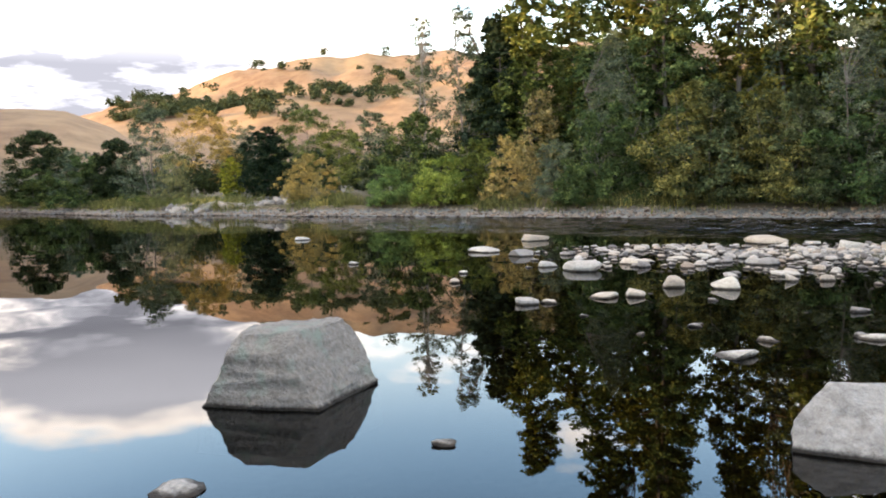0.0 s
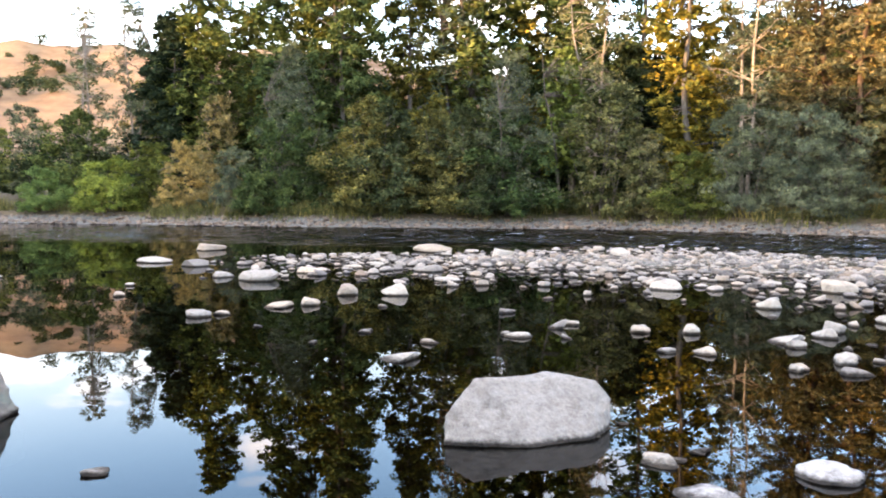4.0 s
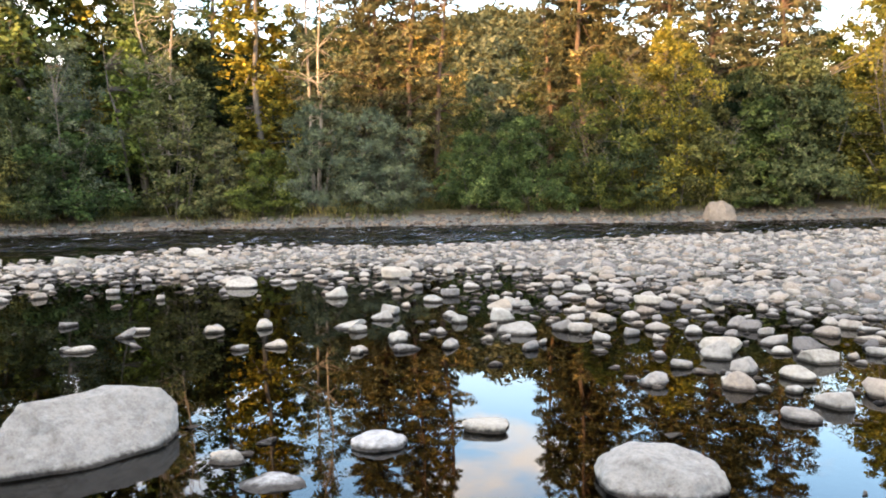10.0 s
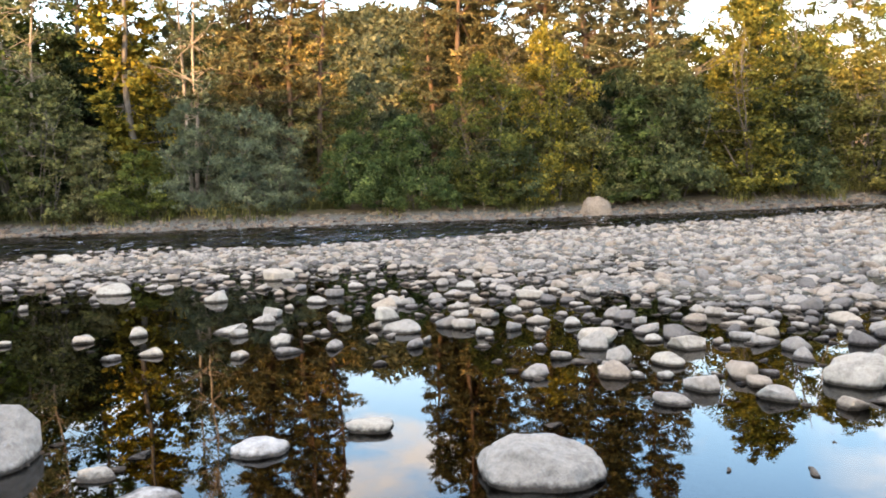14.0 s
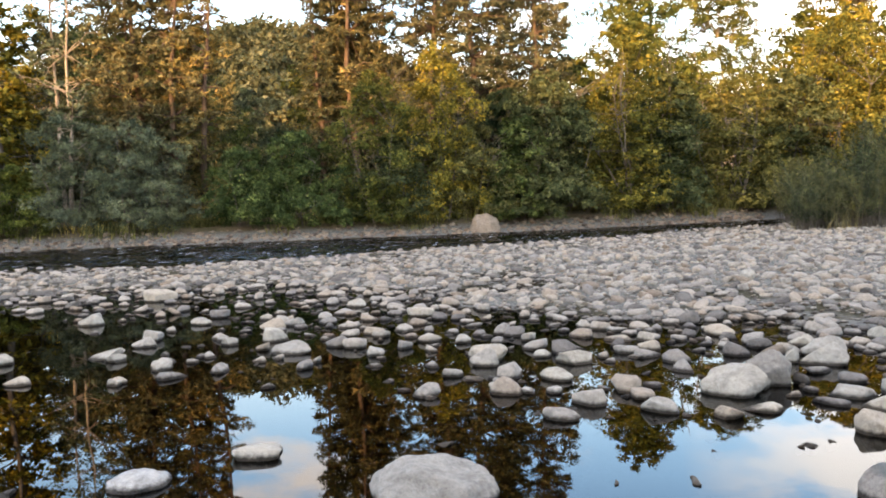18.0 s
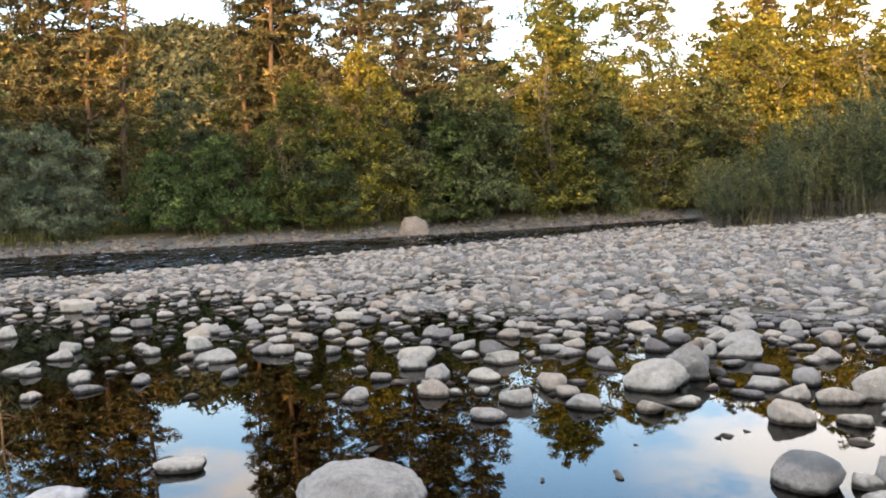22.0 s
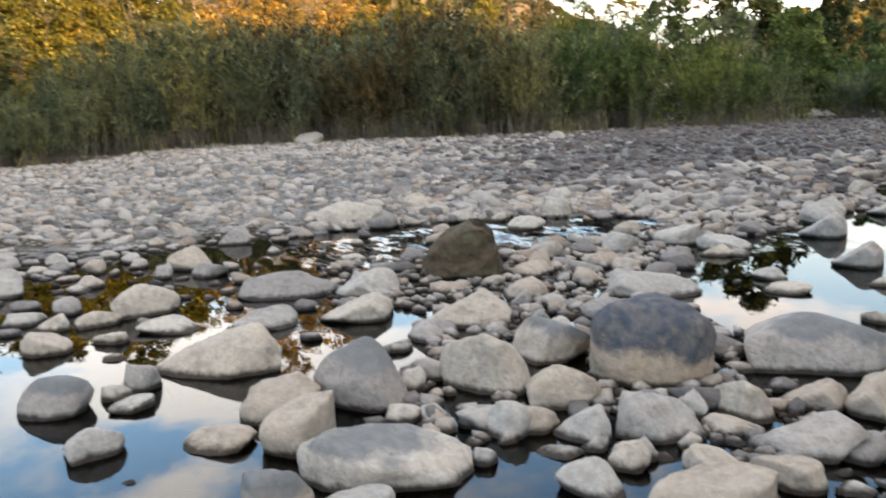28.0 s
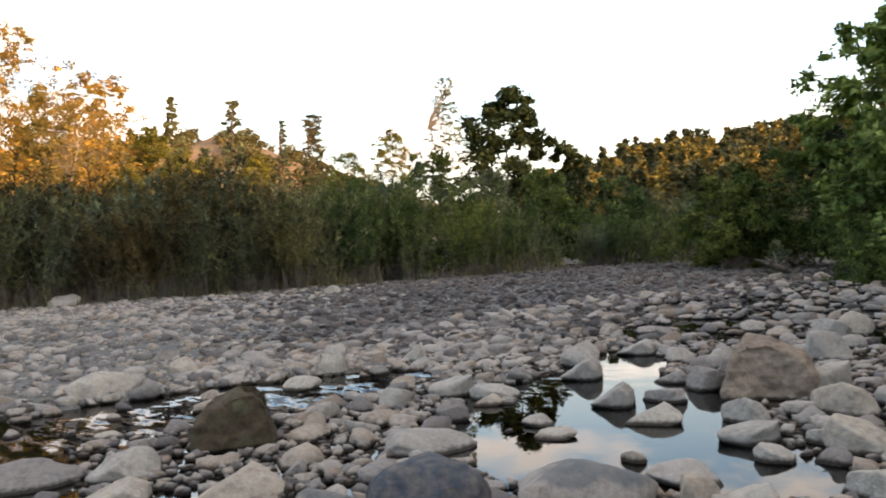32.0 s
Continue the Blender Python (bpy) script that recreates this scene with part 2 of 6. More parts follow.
def stone_material(name, pale, mid, dark, lichen=None, per_piece="object", crack=0.5):
    m, nt, bsdf = material(name, 0.92, 0.18)
    big, fine = tex(nt, 2.2, 3, space="World"), tex(nt, 26, 6, 0.65, space="World")
    base = ramp(nt, big, [(0.30, mid), (0.62, pale)])
    base = mix(nt, 0.55, base, ramp(nt, fine, [(0.30, dark), (0.55, mid), (0.75, pale)]))
    speck = ramp(nt, tex(nt, 95, 3, 0.7, space="World"), [(0.34, (0.55, 0.54, 0.53)), (0.48, (1, 1, 1)), (0.66, (1.12, 1.11, 1.1))])
    base = mix(nt, 0.3, base, speck, "MULTIPLY")
    blotch = ramp(nt, tex(nt, 6.5, 6, 0.68, space="World"), [(0.33, (0.62, 0.61, 0.60)), (0.5, (1, 1, 1)), (0.7, (1.1, 1.08, 1.05))])
    base = mix(nt, 0.6, base, blotch, "MULTIPLY")
    if per_piece == "object":
        rnd = nt.nodes.new("ShaderNodeObjectInfo").outputs["Random"]
        tones = [(0.0, (0.58, 0.56, 0.56)), (0.14, (0.80, 0.78, 0.77)), (0.4, (0.97, 0.95, 0.92)), (0.65, (1.06, 1.02, 0.95)), (0.88, (1.04, 0.94, 0.83)), (1.0, (0.76, 0.67, 0.58))]
    else:
        tones = [(0.0, (0.34, 0.325, 0.33)), (0.2, (0.60, 0.58, 0.58)), (0.4, (0.90, 0.87, 0.85)), (0.65, (1.04, 1.0, 0.95)), (0.86, (1.02, 0.91, 0.80)), (1.0, (0.62, 0.52, 0.44))]
        rnd = nt.nodes.new("ShaderNodeNewGeometry").outputs["Random Per Island"]
    if per_piece != "none":
        base = mix(nt, 1.0, base, ramp(nt, rnd, tones), "MULTIPLY")
    if lichen:
        blot = ramp(nt, tex(nt, 5.0, 5, 0.6, space="World"), [(0.52, (0, 0, 0)), (0.66, (1, 1, 1))])
        base = mix(nt, blot, base, lichen)
    # damp dark band just above the water
    z = nt.nodes.new("ShaderNodeSeparateXYZ")
    nt.links.new(nt.nodes.new("ShaderNodeNewGeometry").outputs["Position"], z.inputs[0])
    wet = ramp(nt, math_node(nt, "ADD", z.outputs[2], math_node(nt, "MULTIPLY", fine, 0.03)), [(0.030, (0.14, 0.13, 0.12)), (0.052, (1, 1, 1))])
    base = mix(nt, 1.0, base, wet, "MULTIPLY")
    nt.links.new(base, bsdf.inputs["Base Color"])
    grain = math_node(nt, "ADD", math_node(nt, "MULTIPLY", fine, 0.5), tex(nt, 7, 5, 0.6, space="World"))
    bump(nt, bsdf, grain, crack, 0.08)
    return m


def stained(mat, level, top_colour):
    """A dark high-water stain over the upper part of a boulder, with a ragged lower edge."""
    nt = mat.node_tree
    bsdf = nt.nodes["Principled BSDF"]
    was = bsdf.inputs["Base Color"].links[0].from_socket
    z = nt.nodes.new("ShaderNodeSeparateXYZ")
    nt.links.new(nt.nodes.new("ShaderNodeTexCoord").outputs["Object"], z.inputs[0])
    h = math_node(nt, "ADD", math_node(nt, "ADD", z.outputs[2], math_node(nt, "MULTIPLY", z.outputs[0], 0.25)), math_node(nt, "MULTIPLY", tex(nt, 5, 6, 0.66, space="World"), 0.75))
    edge = ramp(nt, math_node(nt, "SUBTRACT", h, 0.2), [(level, (0, 0, 0)), (level + 0.14, (1, 1, 1))])
    blot = math_node(nt, "MULTIPLY", edge, ramp(nt, tex(nt, 14, 5, 0.6, space="World"), [(0.25, (0.6, 0.6, 0.6)), (0.6, (1, 1, 1))]))
    nt.links.new(mix(nt, blot, was, top_colour), bsdf.inputs["Base Color"])
    return mat


def leaf_material(name, dark, mid, light, sheen=0.12):
    m, nt, bsdf = material(name, 0.8, 0.03)
    dark, light = tuple(0.75 * p + 0.25 * q for p, q in zip(dark, mid)), tuple(0.8 * p + 0.2 * q for p, q in zip(light, mid))
    rnd = nt.nodes.new("ShaderNodeNewGeometry").outputs["Random Per Island"]
    col = ramp(nt, rnd, [(0.0, dark), (0.45, mid), (1.0, light)])
    patch = ramp(nt, tex(nt, 0.55, 3, space="World"), [(0.35, (0.62, 0.66, 0.62)), (0.68, (1.2, 1.15, 1.05))])
    col = mix(nt, 1.0, col, patch, "MULTIPLY")
    sprays = ramp(nt, tex(nt, 2.6, 3, space="World"), [(0.36, (0.50, 0.54, 0.55)), (0.5, (0.95, 0.95, 0.95)), (0.64, (1.55, 1.45, 1.2))])
    col = mix(nt, 1.0, col, sprays, "MULTIPLY")
    each = nt.nodes.new("ShaderNodeObjectInfo").outputs["Random"]
    col = mix(nt, 1.0, col, ramp(nt, each, [(0.0, (0.62, 0.72, 0.72)), (0.4, (0.92, 0.96, 0.92)), (0.75, (1.16, 1.08, 0.86)), (1.0, (1.5, 1.30, 0.84))]), "MULTIPLY")
    nt.links.new(col, bsdf.inputs["Base Color"])
    glow_through = nt.nodes.new("ShaderNodeBsdfTranslucent")
    nt.links.new(mix(nt, 1.0, col, (1.05, 1.1, 0.75), "MULTIPLY"), glow_through.inputs[0])
    both = nt.nodes.new("ShaderNodeMixShader")
    both.inputs[0].default_value = 0.22
    nt.links.new(bsdf.outputs[0], both.inputs[1])
    nt.links.new(glow_through.outputs[0], both.inputs[2])
    nt.links.new(both.outputs[0], nt.nodes["Material Output"].inputs[0])
    return m


def bark_material(name, dark, light):
    m, nt, bsdf = material(name, 0.95, 0.1)
    n = tex(nt, 6, 5, 0.6, (3, 3, 0.5), "World")
    nt.links.new(ramp(nt, n, [(0.3, dark), (0.7, light)]), bsdf.inputs["Base Color"])
    bump(nt, bsdf, n, 0.5, 0.05)
    return m


ROCK = stone_material("river_stone", (0.500, 0.450, 0.392), (0.405, 0.362, 0.312), (0.262, 0.234, 0.205))
ROCK_PLAIN = stone_material("pale_boulder", (0.395, 0.352, 0.308), (0.310, 0.275, 0.238), (0.180, 0.158, 0.135), per_piece="none")
ROCK_PIECES = stone_material("cobble_stone", (0.463, 0.412, 0.362), (0.373, 0.332, 0.290), (0.247, 0.218, 0.190), per_piece="island")
ROCK_LICHEN = stone_material("lichen_boulder", (0.300, 0.262, 0.222), (0.215, 0.188, 0.160), (0.105, 0.092, 0.078), (0.20, 0.215, 0.17), "none", 0.8)
ROCK_WHITE = stone_material("white_worn_stone", (0.55, 0.51, 0.47), (0.46, 0.42, 0.385), (0.28, 0.25, 0.23), per_piece="none")
ROCK_BROWN = stone_material("brown_boulder", (0.34, 0.27, 0.21), (0.26, 0.20, 0.155), (0.14, 0.11, 0.09))
ROCK_TWO = stained(stone_material("two_tone_boulder", (0.46, 0.38, 0.30), (0.38, 0.31, 0.245), (0.24, 0.195, 0.15)), 0.40, (0.072, 0.078, 0.090))
ROCK_GREYTOP = stained(stone_material("grey_topped_boulder", (0.489, 0.430, 0.369), (0.408, 0.355, 0.304), (0.245, 0.210, 0.180)), 0.78, (0.165, 0.16, 0.15))
ROCK_TAN = stone_material("tan_shore_stone", (0.31, 0.250, 0.20), (0.24, 0.192, 0.152), (0.13, 0.105, 0.085), per_piece="island")
ROCK_MOSS = stone_material("mossy_boulder", (0.102, 0.078, 0.051), (0.072, 0.054, 0.036), (0.033, 0.027, 0.018), (0.10, 0.09, 0.05))
ROCK_DARKER = stone_material("darker_cobble_stone", (0.195, 0.168, 0.154), (0.145, 0.126, 0.116), (0.085, 0.074, 0.070), per_piece="island")
BARK = bark_material("grey_bark", (0.07, 0.055, 0.045), (0.20, 0.165, 0.13))
BARK_PALE = bark_material("pale_bark", (0.17, 0.13, 0.095), (0.42, 0.34, 0.26))
BARK_RED = bark_material("pine_bark", (0.06, 0.04, 0.028), (0.16, 0.10, 0.065))
LEAF = {
    "green": leaf_material("green_leaf", (0.034, 0.052, 0.022), (0.090, 0.118, 0.044), (0.200, 0.215, 0.085)),
    "olive": leaf_material("olive_leaf", (0.042, 0.050, 0.026), (0.115, 0.120, 0.056), (0.240, 0.222, 0.112)),
    "dark": leaf_material("dark_oak_and_shade_leaf", (0.020, 0.029, 0.018), (0.038, 0.052, 0.031), (0.079, 0.095, 0.052)),
    "grey": leaf_material("grey_green_leaf", (0.083, 0.091, 0.067), (0.150, 0.160, 0.114), (0.250, 0.256, 0.181)),
    "yellow": leaf_material("yellow_leaf", (0.160, 0.145, 0.022), (0.392, 0.334, 0.043), (0.696, 0.551, 0.072)),
    # green leaf with the gold of the low sun mixed into its colour
    "gold": leaf_material("sunlit_gold_green_leaf", (0.052, 0.062, 0.022), (0.145, 0.140, 0.040), (0.320, 0.258, 0.062)),
    "lime": leaf_material("lime_leaf", (0.089, 0.130, 0.042), (0.167, 0.222, 0.077), (0.267, 0.325, 0.126)),
    "tan": leaf_material("dry_tan_leaf", (0.160, 0.123, 0.065), (0.290, 0.232, 0.123), (0.464, 0.362, 0.203)),
    "pine": leaf_material("pine_needle", (0.045, 0.046, 0.030), (0.128, 0.118, 0.072), (0.275, 0.212, 0.122)),
    "reed": leaf_material("willow_wand", (0.046, 0.049, 0.030), (0.106, 0.110, 0.066), (0.225, 0.218, 0.135)),
    "brown": leaf_material("browning_willow_leaf", (0.038, 0.030, 0.018), (0.074, 0.059, 0.034), (0.140, 0.110, 0.064)),
    # bright amber: low sun on the foliage, painted into the leaf colour
    "amber": leaf_material("sunlit_amber_leaf", (0.150, 0.105, 0.042), (0.345, 0.228, 0.078), (0.620, 0.405, 0.130)),
    "far": leaf_material("far_oak_leaf", (0.034, 0.042, 0.028), (0.059, 0.073, 0.045), (0.105, 0.119, 0.070)),
    "straw": leaf_material("dry_straw", (0.203, 0.160, 0.072), (0.435, 0.348, 0.145), (0.667, 0.551, 0.261)),
}


# ---- mesh helpers ----
def mesh_of(name, verts, faces, mat, smooth=False):
    """One mesh from an array of places and an array of equal-sided faces."""
    verts, faces = np.asarray(verts, np.float32), np.asarray(faces, np.int32)
    me = bpy.data.meshes.new(name)
    n, k = faces.shape
    me.vertices.add(len(verts))
    me.vertices.foreach_set("co", verts.ravel())
    me.loops.add(n * k)
    me.loops.foreach_set("vertex_index", faces.ravel())
    me.polygons.add(n)
    me.polygons.foreach_set("loop_start", np.arange(0, n * k, k, dtype=np.int32))
    if smooth:
        me.polygons.foreach_set("use_smooth", np.ones(n, bool))
    me.update(calc_edges=True)
    me.materials.append(mat)
    return me


def ball(level):
    bm = bmesh.new()
    bmesh.ops.create_icosphere(bm, subdivisions=level, radius=1)
    v = np.array([p.co[:] for p in bm.verts])
    f = np.array([[p.index for p in q.verts] for q in bm.faces])
    bm.free()
    return v, f


BALLS = {n: ball(n) for n in (1, 2, 3, 4, 5)}


def bumps(v, scale, seed):
    off = Vector((seed * 7.31, seed * 3.77, seed * 1.93))
    return np.array([noise.noise(Vector(p) * scale + off) for p in v])


def rock_shape(level, seed, cuts=7, rough=0.12, flat=0.62, top=None):
    """A worn stone: a ball cut by random planes and roughened. x and y run to about 0.5; z = 0 is the bedding line."""
    rng = np.random.default_rng(seed)
    v, f = BALLS[level]
    v = v.copy()
    v *= (1 + rough * bumps(v, 1.3, seed) + 0.4 * rough * bumps(v, 3.1, seed + 9))[:, None]
    for _ in range(cuts):
        n = rng.normal(size=3)
        n /= np.linalg.norm(n)
        d = rng.uniform(flat, 0.93)
        over = v @ n - d
        v -= np.outer(np.where(over > 0, over * 0.93, 0), n)
    if top is not None:
        n = np.array([rng.normal(0, 0.22), rng.normal(0, 0.22), 1.0])
        n /= np.linalg.norm(n)
        over = v @ n - top
        v -= np.outer(np.where(over > 0, over * 0.85, 0), n)
    if level > 2:
        edges = np.concatenate([f[:, [0, 1]], f[:, [1, 2]], f[:, [2, 0]]])
        for _ in range(1 if level == 3 else 3):
            total, count = np.zeros_like(v), np.zeros(len(v))
            np.add.at(total, edges[:, 0], v[edges[:, 1]])
            np.add.at(count, edges[:, 0], 1)
            v = 0.45 * v + 0.55 * total / count[:, None]
        v *= (1 + 0.09 * bumps(v, 2.3, seed + 5) + 0.05 * bumps(v, 5.1, seed + 6) + 0.02 * bumps(v, 12, seed + 7))[:, None]
    lo, hi = v.min(0), v.max(0)
    v[:, :2] = (v[:, :2] - (lo + hi)[:2] / 2) / (hi - lo)[:2]
    v[:, 2] = (v[:, 2] - lo[2]) / (hi - lo)[2] * 1.8 - 0.8
    v[:, 2] = np.where(v[:, 2] < 0, v[:, 2] * 1.4, v[:, 2])
    return v, f


def part(name, me, parent, label=""):
    ob = new(name, me)
    ob.parent = parent
    return tagged(ob, label)


# ---- the ground ----
FAR = [(-260, 300), (-120, 150), (-75, 97), (-50, 80), (-39, 71), (-29, 60), (-22, 56.3), (-15.4, 54), (-12, 50), (-6, 47), (-1.5, 44), (4, 39.6), (10, 36), (16, 33), (20, 30.2),
       (24.5, 24), (27.8, 18.3), (31, 13.6), (34, 9), (38.5, 4.7), (44, 0), (60, -14), (120, -60)]
BAR = [(4.5, 17.6), (8, 16.9), (12, 16), (16, 13.6), (18.1, 12), (21, 10.4), (24, 8), (28.7, 5.4), (36, 1.5), (60, -20), (60, -90), (12, -90), (9, -24), (7.4, -12), (7.6, -7), (8.6, -4),
       (9.4, -2.4), (9.3, 0), (9.6, 2), (10, 3.4), (11.8, 5.5), (12.3, 8.1), (11, 10.8), (7.5, 14.6)]
NEAR = [(-40, 2), (-12, 0.5), (-3, -0.9), (0.2, -1.0), (1.2, -1.25), (1.9, -2.1), (2.2, -3.4), (2.2, -5), (2.6, -7), (3.2, -10), (4.4, -14), (7, -22), (9, -40), (-40, -90), (-90, -40)]


def inside_distance(px, py, ring, closed=True):
    """Distance to a ring or line; for a ring positive inside, for a line positive on its left."""
    pts = np.array(ring, float)
    a, b = (pts, np.roll(pts, -1, 0)) if closed else (pts[:-1], pts[1:])
    best, side, odd = np.full(px.shape, 1e18), np.zeros(px.shape), np.zeros(px.shape, bool)
    for (ax, ay), (bx, by) in zip(a, b):
        dx, dy = bx - ax, by - ay
        s = np.clip(((px - ax) * dx + (py - ay) * dy) / (dx * dx + dy * dy), 0, 1)
        d2 = (px - ax - s * dx) ** 2 + (py - ay - s * dy) ** 2
        cross = dx * (py - ay) - dy * (px - ax)
        nearer = d2 < best
        best, side = np.where(nearer, d2, best), np.where(nearer, np.sign(cross), side)
        if closed:
            span = (ay > py) != (by > py)
            with np.errstate(divide="ignore", invalid="ignore"):
                odd ^= span & (px < (bx - ax) * (py - ay) / (by - ay if by != ay else 1e-9) + ax)
    return np.sqrt(best) * (np.where(odd, 1, -1) if closed else side)


def soft(x, lo, hi):
    s = np.clip((x - lo) / (hi - lo), 0, 1)
    return s * s * (3 - 2 * s)


def waves(px, py, size, seed):
    rng = np.random.default_rng(seed)
    total = np.zeros_like(px)
    for _ in range(9):
        a, k, ph = rng.uniform(0, 6.28), rng.uniform(0.6, 1.8) / size * 6.28, rng.uniform(0, 6.28)
        total = total + np.sin((px * np.cos(a) + py * np.sin(a)) * k + ph)
    return total / 4.5


CX, CY = 0.6, -0.4
# how high the hills stand over the horizon, as a slope, round the compass
CREST_YAW = [-180, -165, -158, -150, -145, -138, -130, -125, -121, -113, -105, -95, -80, -65, -57, -52, -48, -40, -25, -10, 0, 5, 12, 16, 20, 23, 26, 29, 35, 60, 180]
CREST_UP = [0.09, 0.095, 0.096, 0.09, 0.075, 0.05, 0.075, 0.11, 0.143, 0.14, 0.13, 0.12, 0.10, 0.13, 0.18, 0.185, 0.175, 0.15, 0.14, 0.16, 0.157, 0.155, 0.147, 0.138, 0.112, 0.105, 0.092, 0.07, 0.06, 0.05, 0.05]


POOLS = [(4.3, -5.8, 2.1, 1.15, -51), (5.6, -7.9, 1.1, 0.55, -60), (3.2, -5.05, 1.0, 0.6, -20), (2.5, -1.95, 0.95, 0.6, 40), (5.0, -2.45, 0.45, 0.25, -45), (7.9, -4.2, 2.6, 1.0, 77), (6.9, -11.9, 1.0, 0.4, 60), (9.0, -15.2, 2.2, 0.5, 62)]


def in_pool(x, y):
    """1 inside the small pools among the stones, 0 on the stones."""
    got = np.zeros(np.shape(x), bool)
    for px, py, a, b, turn in POOLS:
        c, s = math.cos(radians(turn)), math.sin(radians(turn))
        u, w = (x - px) * c + (y - py) * s, -(x - px) * s + (y - py) * c
        got |= (u / a) ** 2 + (w / b) ** 2 < 1
    return got


def ground_height(px, py):
    far = inside_distance(px, py, FAR, False)
    bar = inside_distance(px, py, BAR)
    near = inside_distance(px, py, NEAR)
    z = np.full(px.shape, -0.30) + 0.05 * waves(px, py, 3, 1) + 0.12 * soft(bar, -4, -0.5)
    z = z - 0.5 * soft(far, -14, -5) * soft(-bar, 0.5, 4)
    z = np.where(bar > -3, np.maximum(z, -0.34 + 0.36 * soft(bar, -2.5, 0.4) + (0.05 + 0.27 * soft(-py, 0, 7)) * soft(bar, 0.4, 9) + 0.03 * waves(px, py, 4, 2)), z)
    z = np.where(near > -3, np.maximum(z, -0.40 + 0.40 * soft(near, -2.2, 0.3) + 0.3 * soft(near, 0.3, 7) + 0.04 * waves(px, py, 3, 3)), z)
    bank = 0.12 * soft(far, -0.6, 0.4) + 0.50 * soft(far, 0.5, 2.3) + 0.60 * soft(far, 2.4, 9) + 1.2 * soft(far, 12, 60)
    z = np.where(far > -1.2, np.maximum(z, -0.6 + 0.6 * soft(far, -1.2, 0.1) + bank), z)
    z = np.where(in_pool(px, py), np.minimum(z, -0.12 + 0.03 * waves(px, py, 2, 9)), z)
    r = np.hypot(px - CX, py - CY)
    yaw = np.degrees(np.arctan2(-(px - CX), py - CY))

    crest = np.interp(yaw, CREST_YAW, CREST_UP)
    dist = np.interp(yaw, [-180, -140, -125, -60, -45, 20, 60, 180], [250, 260, 520, 480, 420, 450, 450, 450])
    rough_hill = 1 + 0.07 * waves(px, py, 90, 5) * soft(r, 120, 300) + 0.055 * waves(px, py, 36, 6) * soft(r, 120, 300)
    h = crest * dist * soft(r, 0.30 * dist, dist) * (1 - 0.6 * soft(r, dist, 2.5 * dist)) * rough_hill
    knoll = np.interp(yaw, [18, 22, 25, 28, 31, 40, 60], [0, 0.03, 0.072, 0.092, 0.095, 0.08, 0]) * 240 * soft(r, 90, 240) * (1 - 0.6 * soft(r, 240, 420))
    z = z + np.maximum(h, knoll)
    # an unseen hillside, added behind the near bank to keep the evening sun off the river
    unseen_ridge = soft(yaw, 33, 43) * (1 - soft(yaw, 125, 160)) * soft(r, 40, 150) * (1 - 0.5 * soft(r, 200, 420))
    z = z + unseen_ridge * UNSEEN_RIDGE * (1 + 0.05 * waves(px, py, 30, 8))
    return z


def ground_at(x, y):
    return float(ground_height(np.array([x], float), np.array([y], float))[0])


rings = np.concatenate([np.linspace(0.15, 12, 80), np.geomspace(12.3, 60, 100), np.geomspace(61.5, 4200, 110)])
spokes = np.linspace(0, 2 * np.pi, 401)[:-1]
rr, aa = np.meshgrid(rings, spokes, indexing="ij")
gx, gy = CX + rr * np.cos(aa), CY + rr * np.sin(aa)
gz = ground_height(gx, gy)
n_r, n_s = rr.shape
idx = np.arange(n_r * n_s).reshape(n_r, n_s)
quads = np.stack([idx[:-1], idx[1:], np.roll(idx, -1, 1)[1:], np.roll(idx, -1, 1)[:-1]], -1).reshape(-1, 4)

m_ground, nt, bsdf = material("river_bank_ground", 0.95, 0.1)
sep = nt.nodes.new("ShaderNodeSeparateXYZ")
nt.links.new(nt.nodes.new("ShaderNodeNewGeometry").outputs["Position"], sep.inputs[0])
n_small, n_mid, n_big = tex(nt, 14, 6, 0.65, space="World"), tex(nt, 1.1, 5, 0.6, space="World"), tex(nt, 0.022, 6, 0.62, space="World")
bed = ramp(nt, n_small, [(0.3, (0.028, 0.024, 0.014)), (0.6, (0.075, 0.062, 0.036)), (0.8, (0.14, 0.12, 0.08))])
gravel = ramp(nt, n_small, [(0.25, (0.06, 0.053, 0.046)), (0.5, (0.15, 0.137, 0.122)), (0.8, (0.30, 0.28, 0.25))])
earth = mix(nt, ramp(nt, n_mid, [(0.4, (0, 0, 0)), (0.6, (1, 1, 1))]), (0.085, 0.070, 0.038), (0.135, 0.100, 0.060))
dry = ramp(nt, n_big, [(0.30, (0.14, 0.072, 0.042)), (0.46, (0.235, 0.138, 0.075)), (0.66, (0.32, 0.21, 0.11))])
dry = mix(nt, 0.55, dry, ramp(nt, tex(nt, 0.13, 8, 0.72, space="World"), [(0.32, (0.085, 0.056, 0.034)), (0.5, (0.215, 0.134, 0.075)), (0.7, (0.33, 0.22, 0.12))]))
zz = math_node(nt, "ADD", sep.outputs[2], math_node(nt, "MULTIPLY", math_node(nt, "SUBTRACT", n_mid, 0.5), 0.25))
col = mix(nt, ramp(nt, zz, [(0.0, (0, 0, 0)), (0.03, (1, 1, 1))]), bed, gravel)
up = nt.nodes.new("ShaderNodeMapRange")
up.inputs["From Min"].default_value, up.inputs["From Max"].default_value = 0.33, 0.46
nt.links.new(zz, up.inputs["Value"])
col = mix(nt, up.outputs[0], col, earth)
up2 = nt.nodes.new("ShaderNodeMapRange")
up2.inputs["From Min"].default_value, up2.inputs["From Max"].default_value = 4.0, 9.0
nt.links.new(sep.outputs[2], up2.inputs["Value"])
col = mix(nt, up2.outputs[0], col, dry)
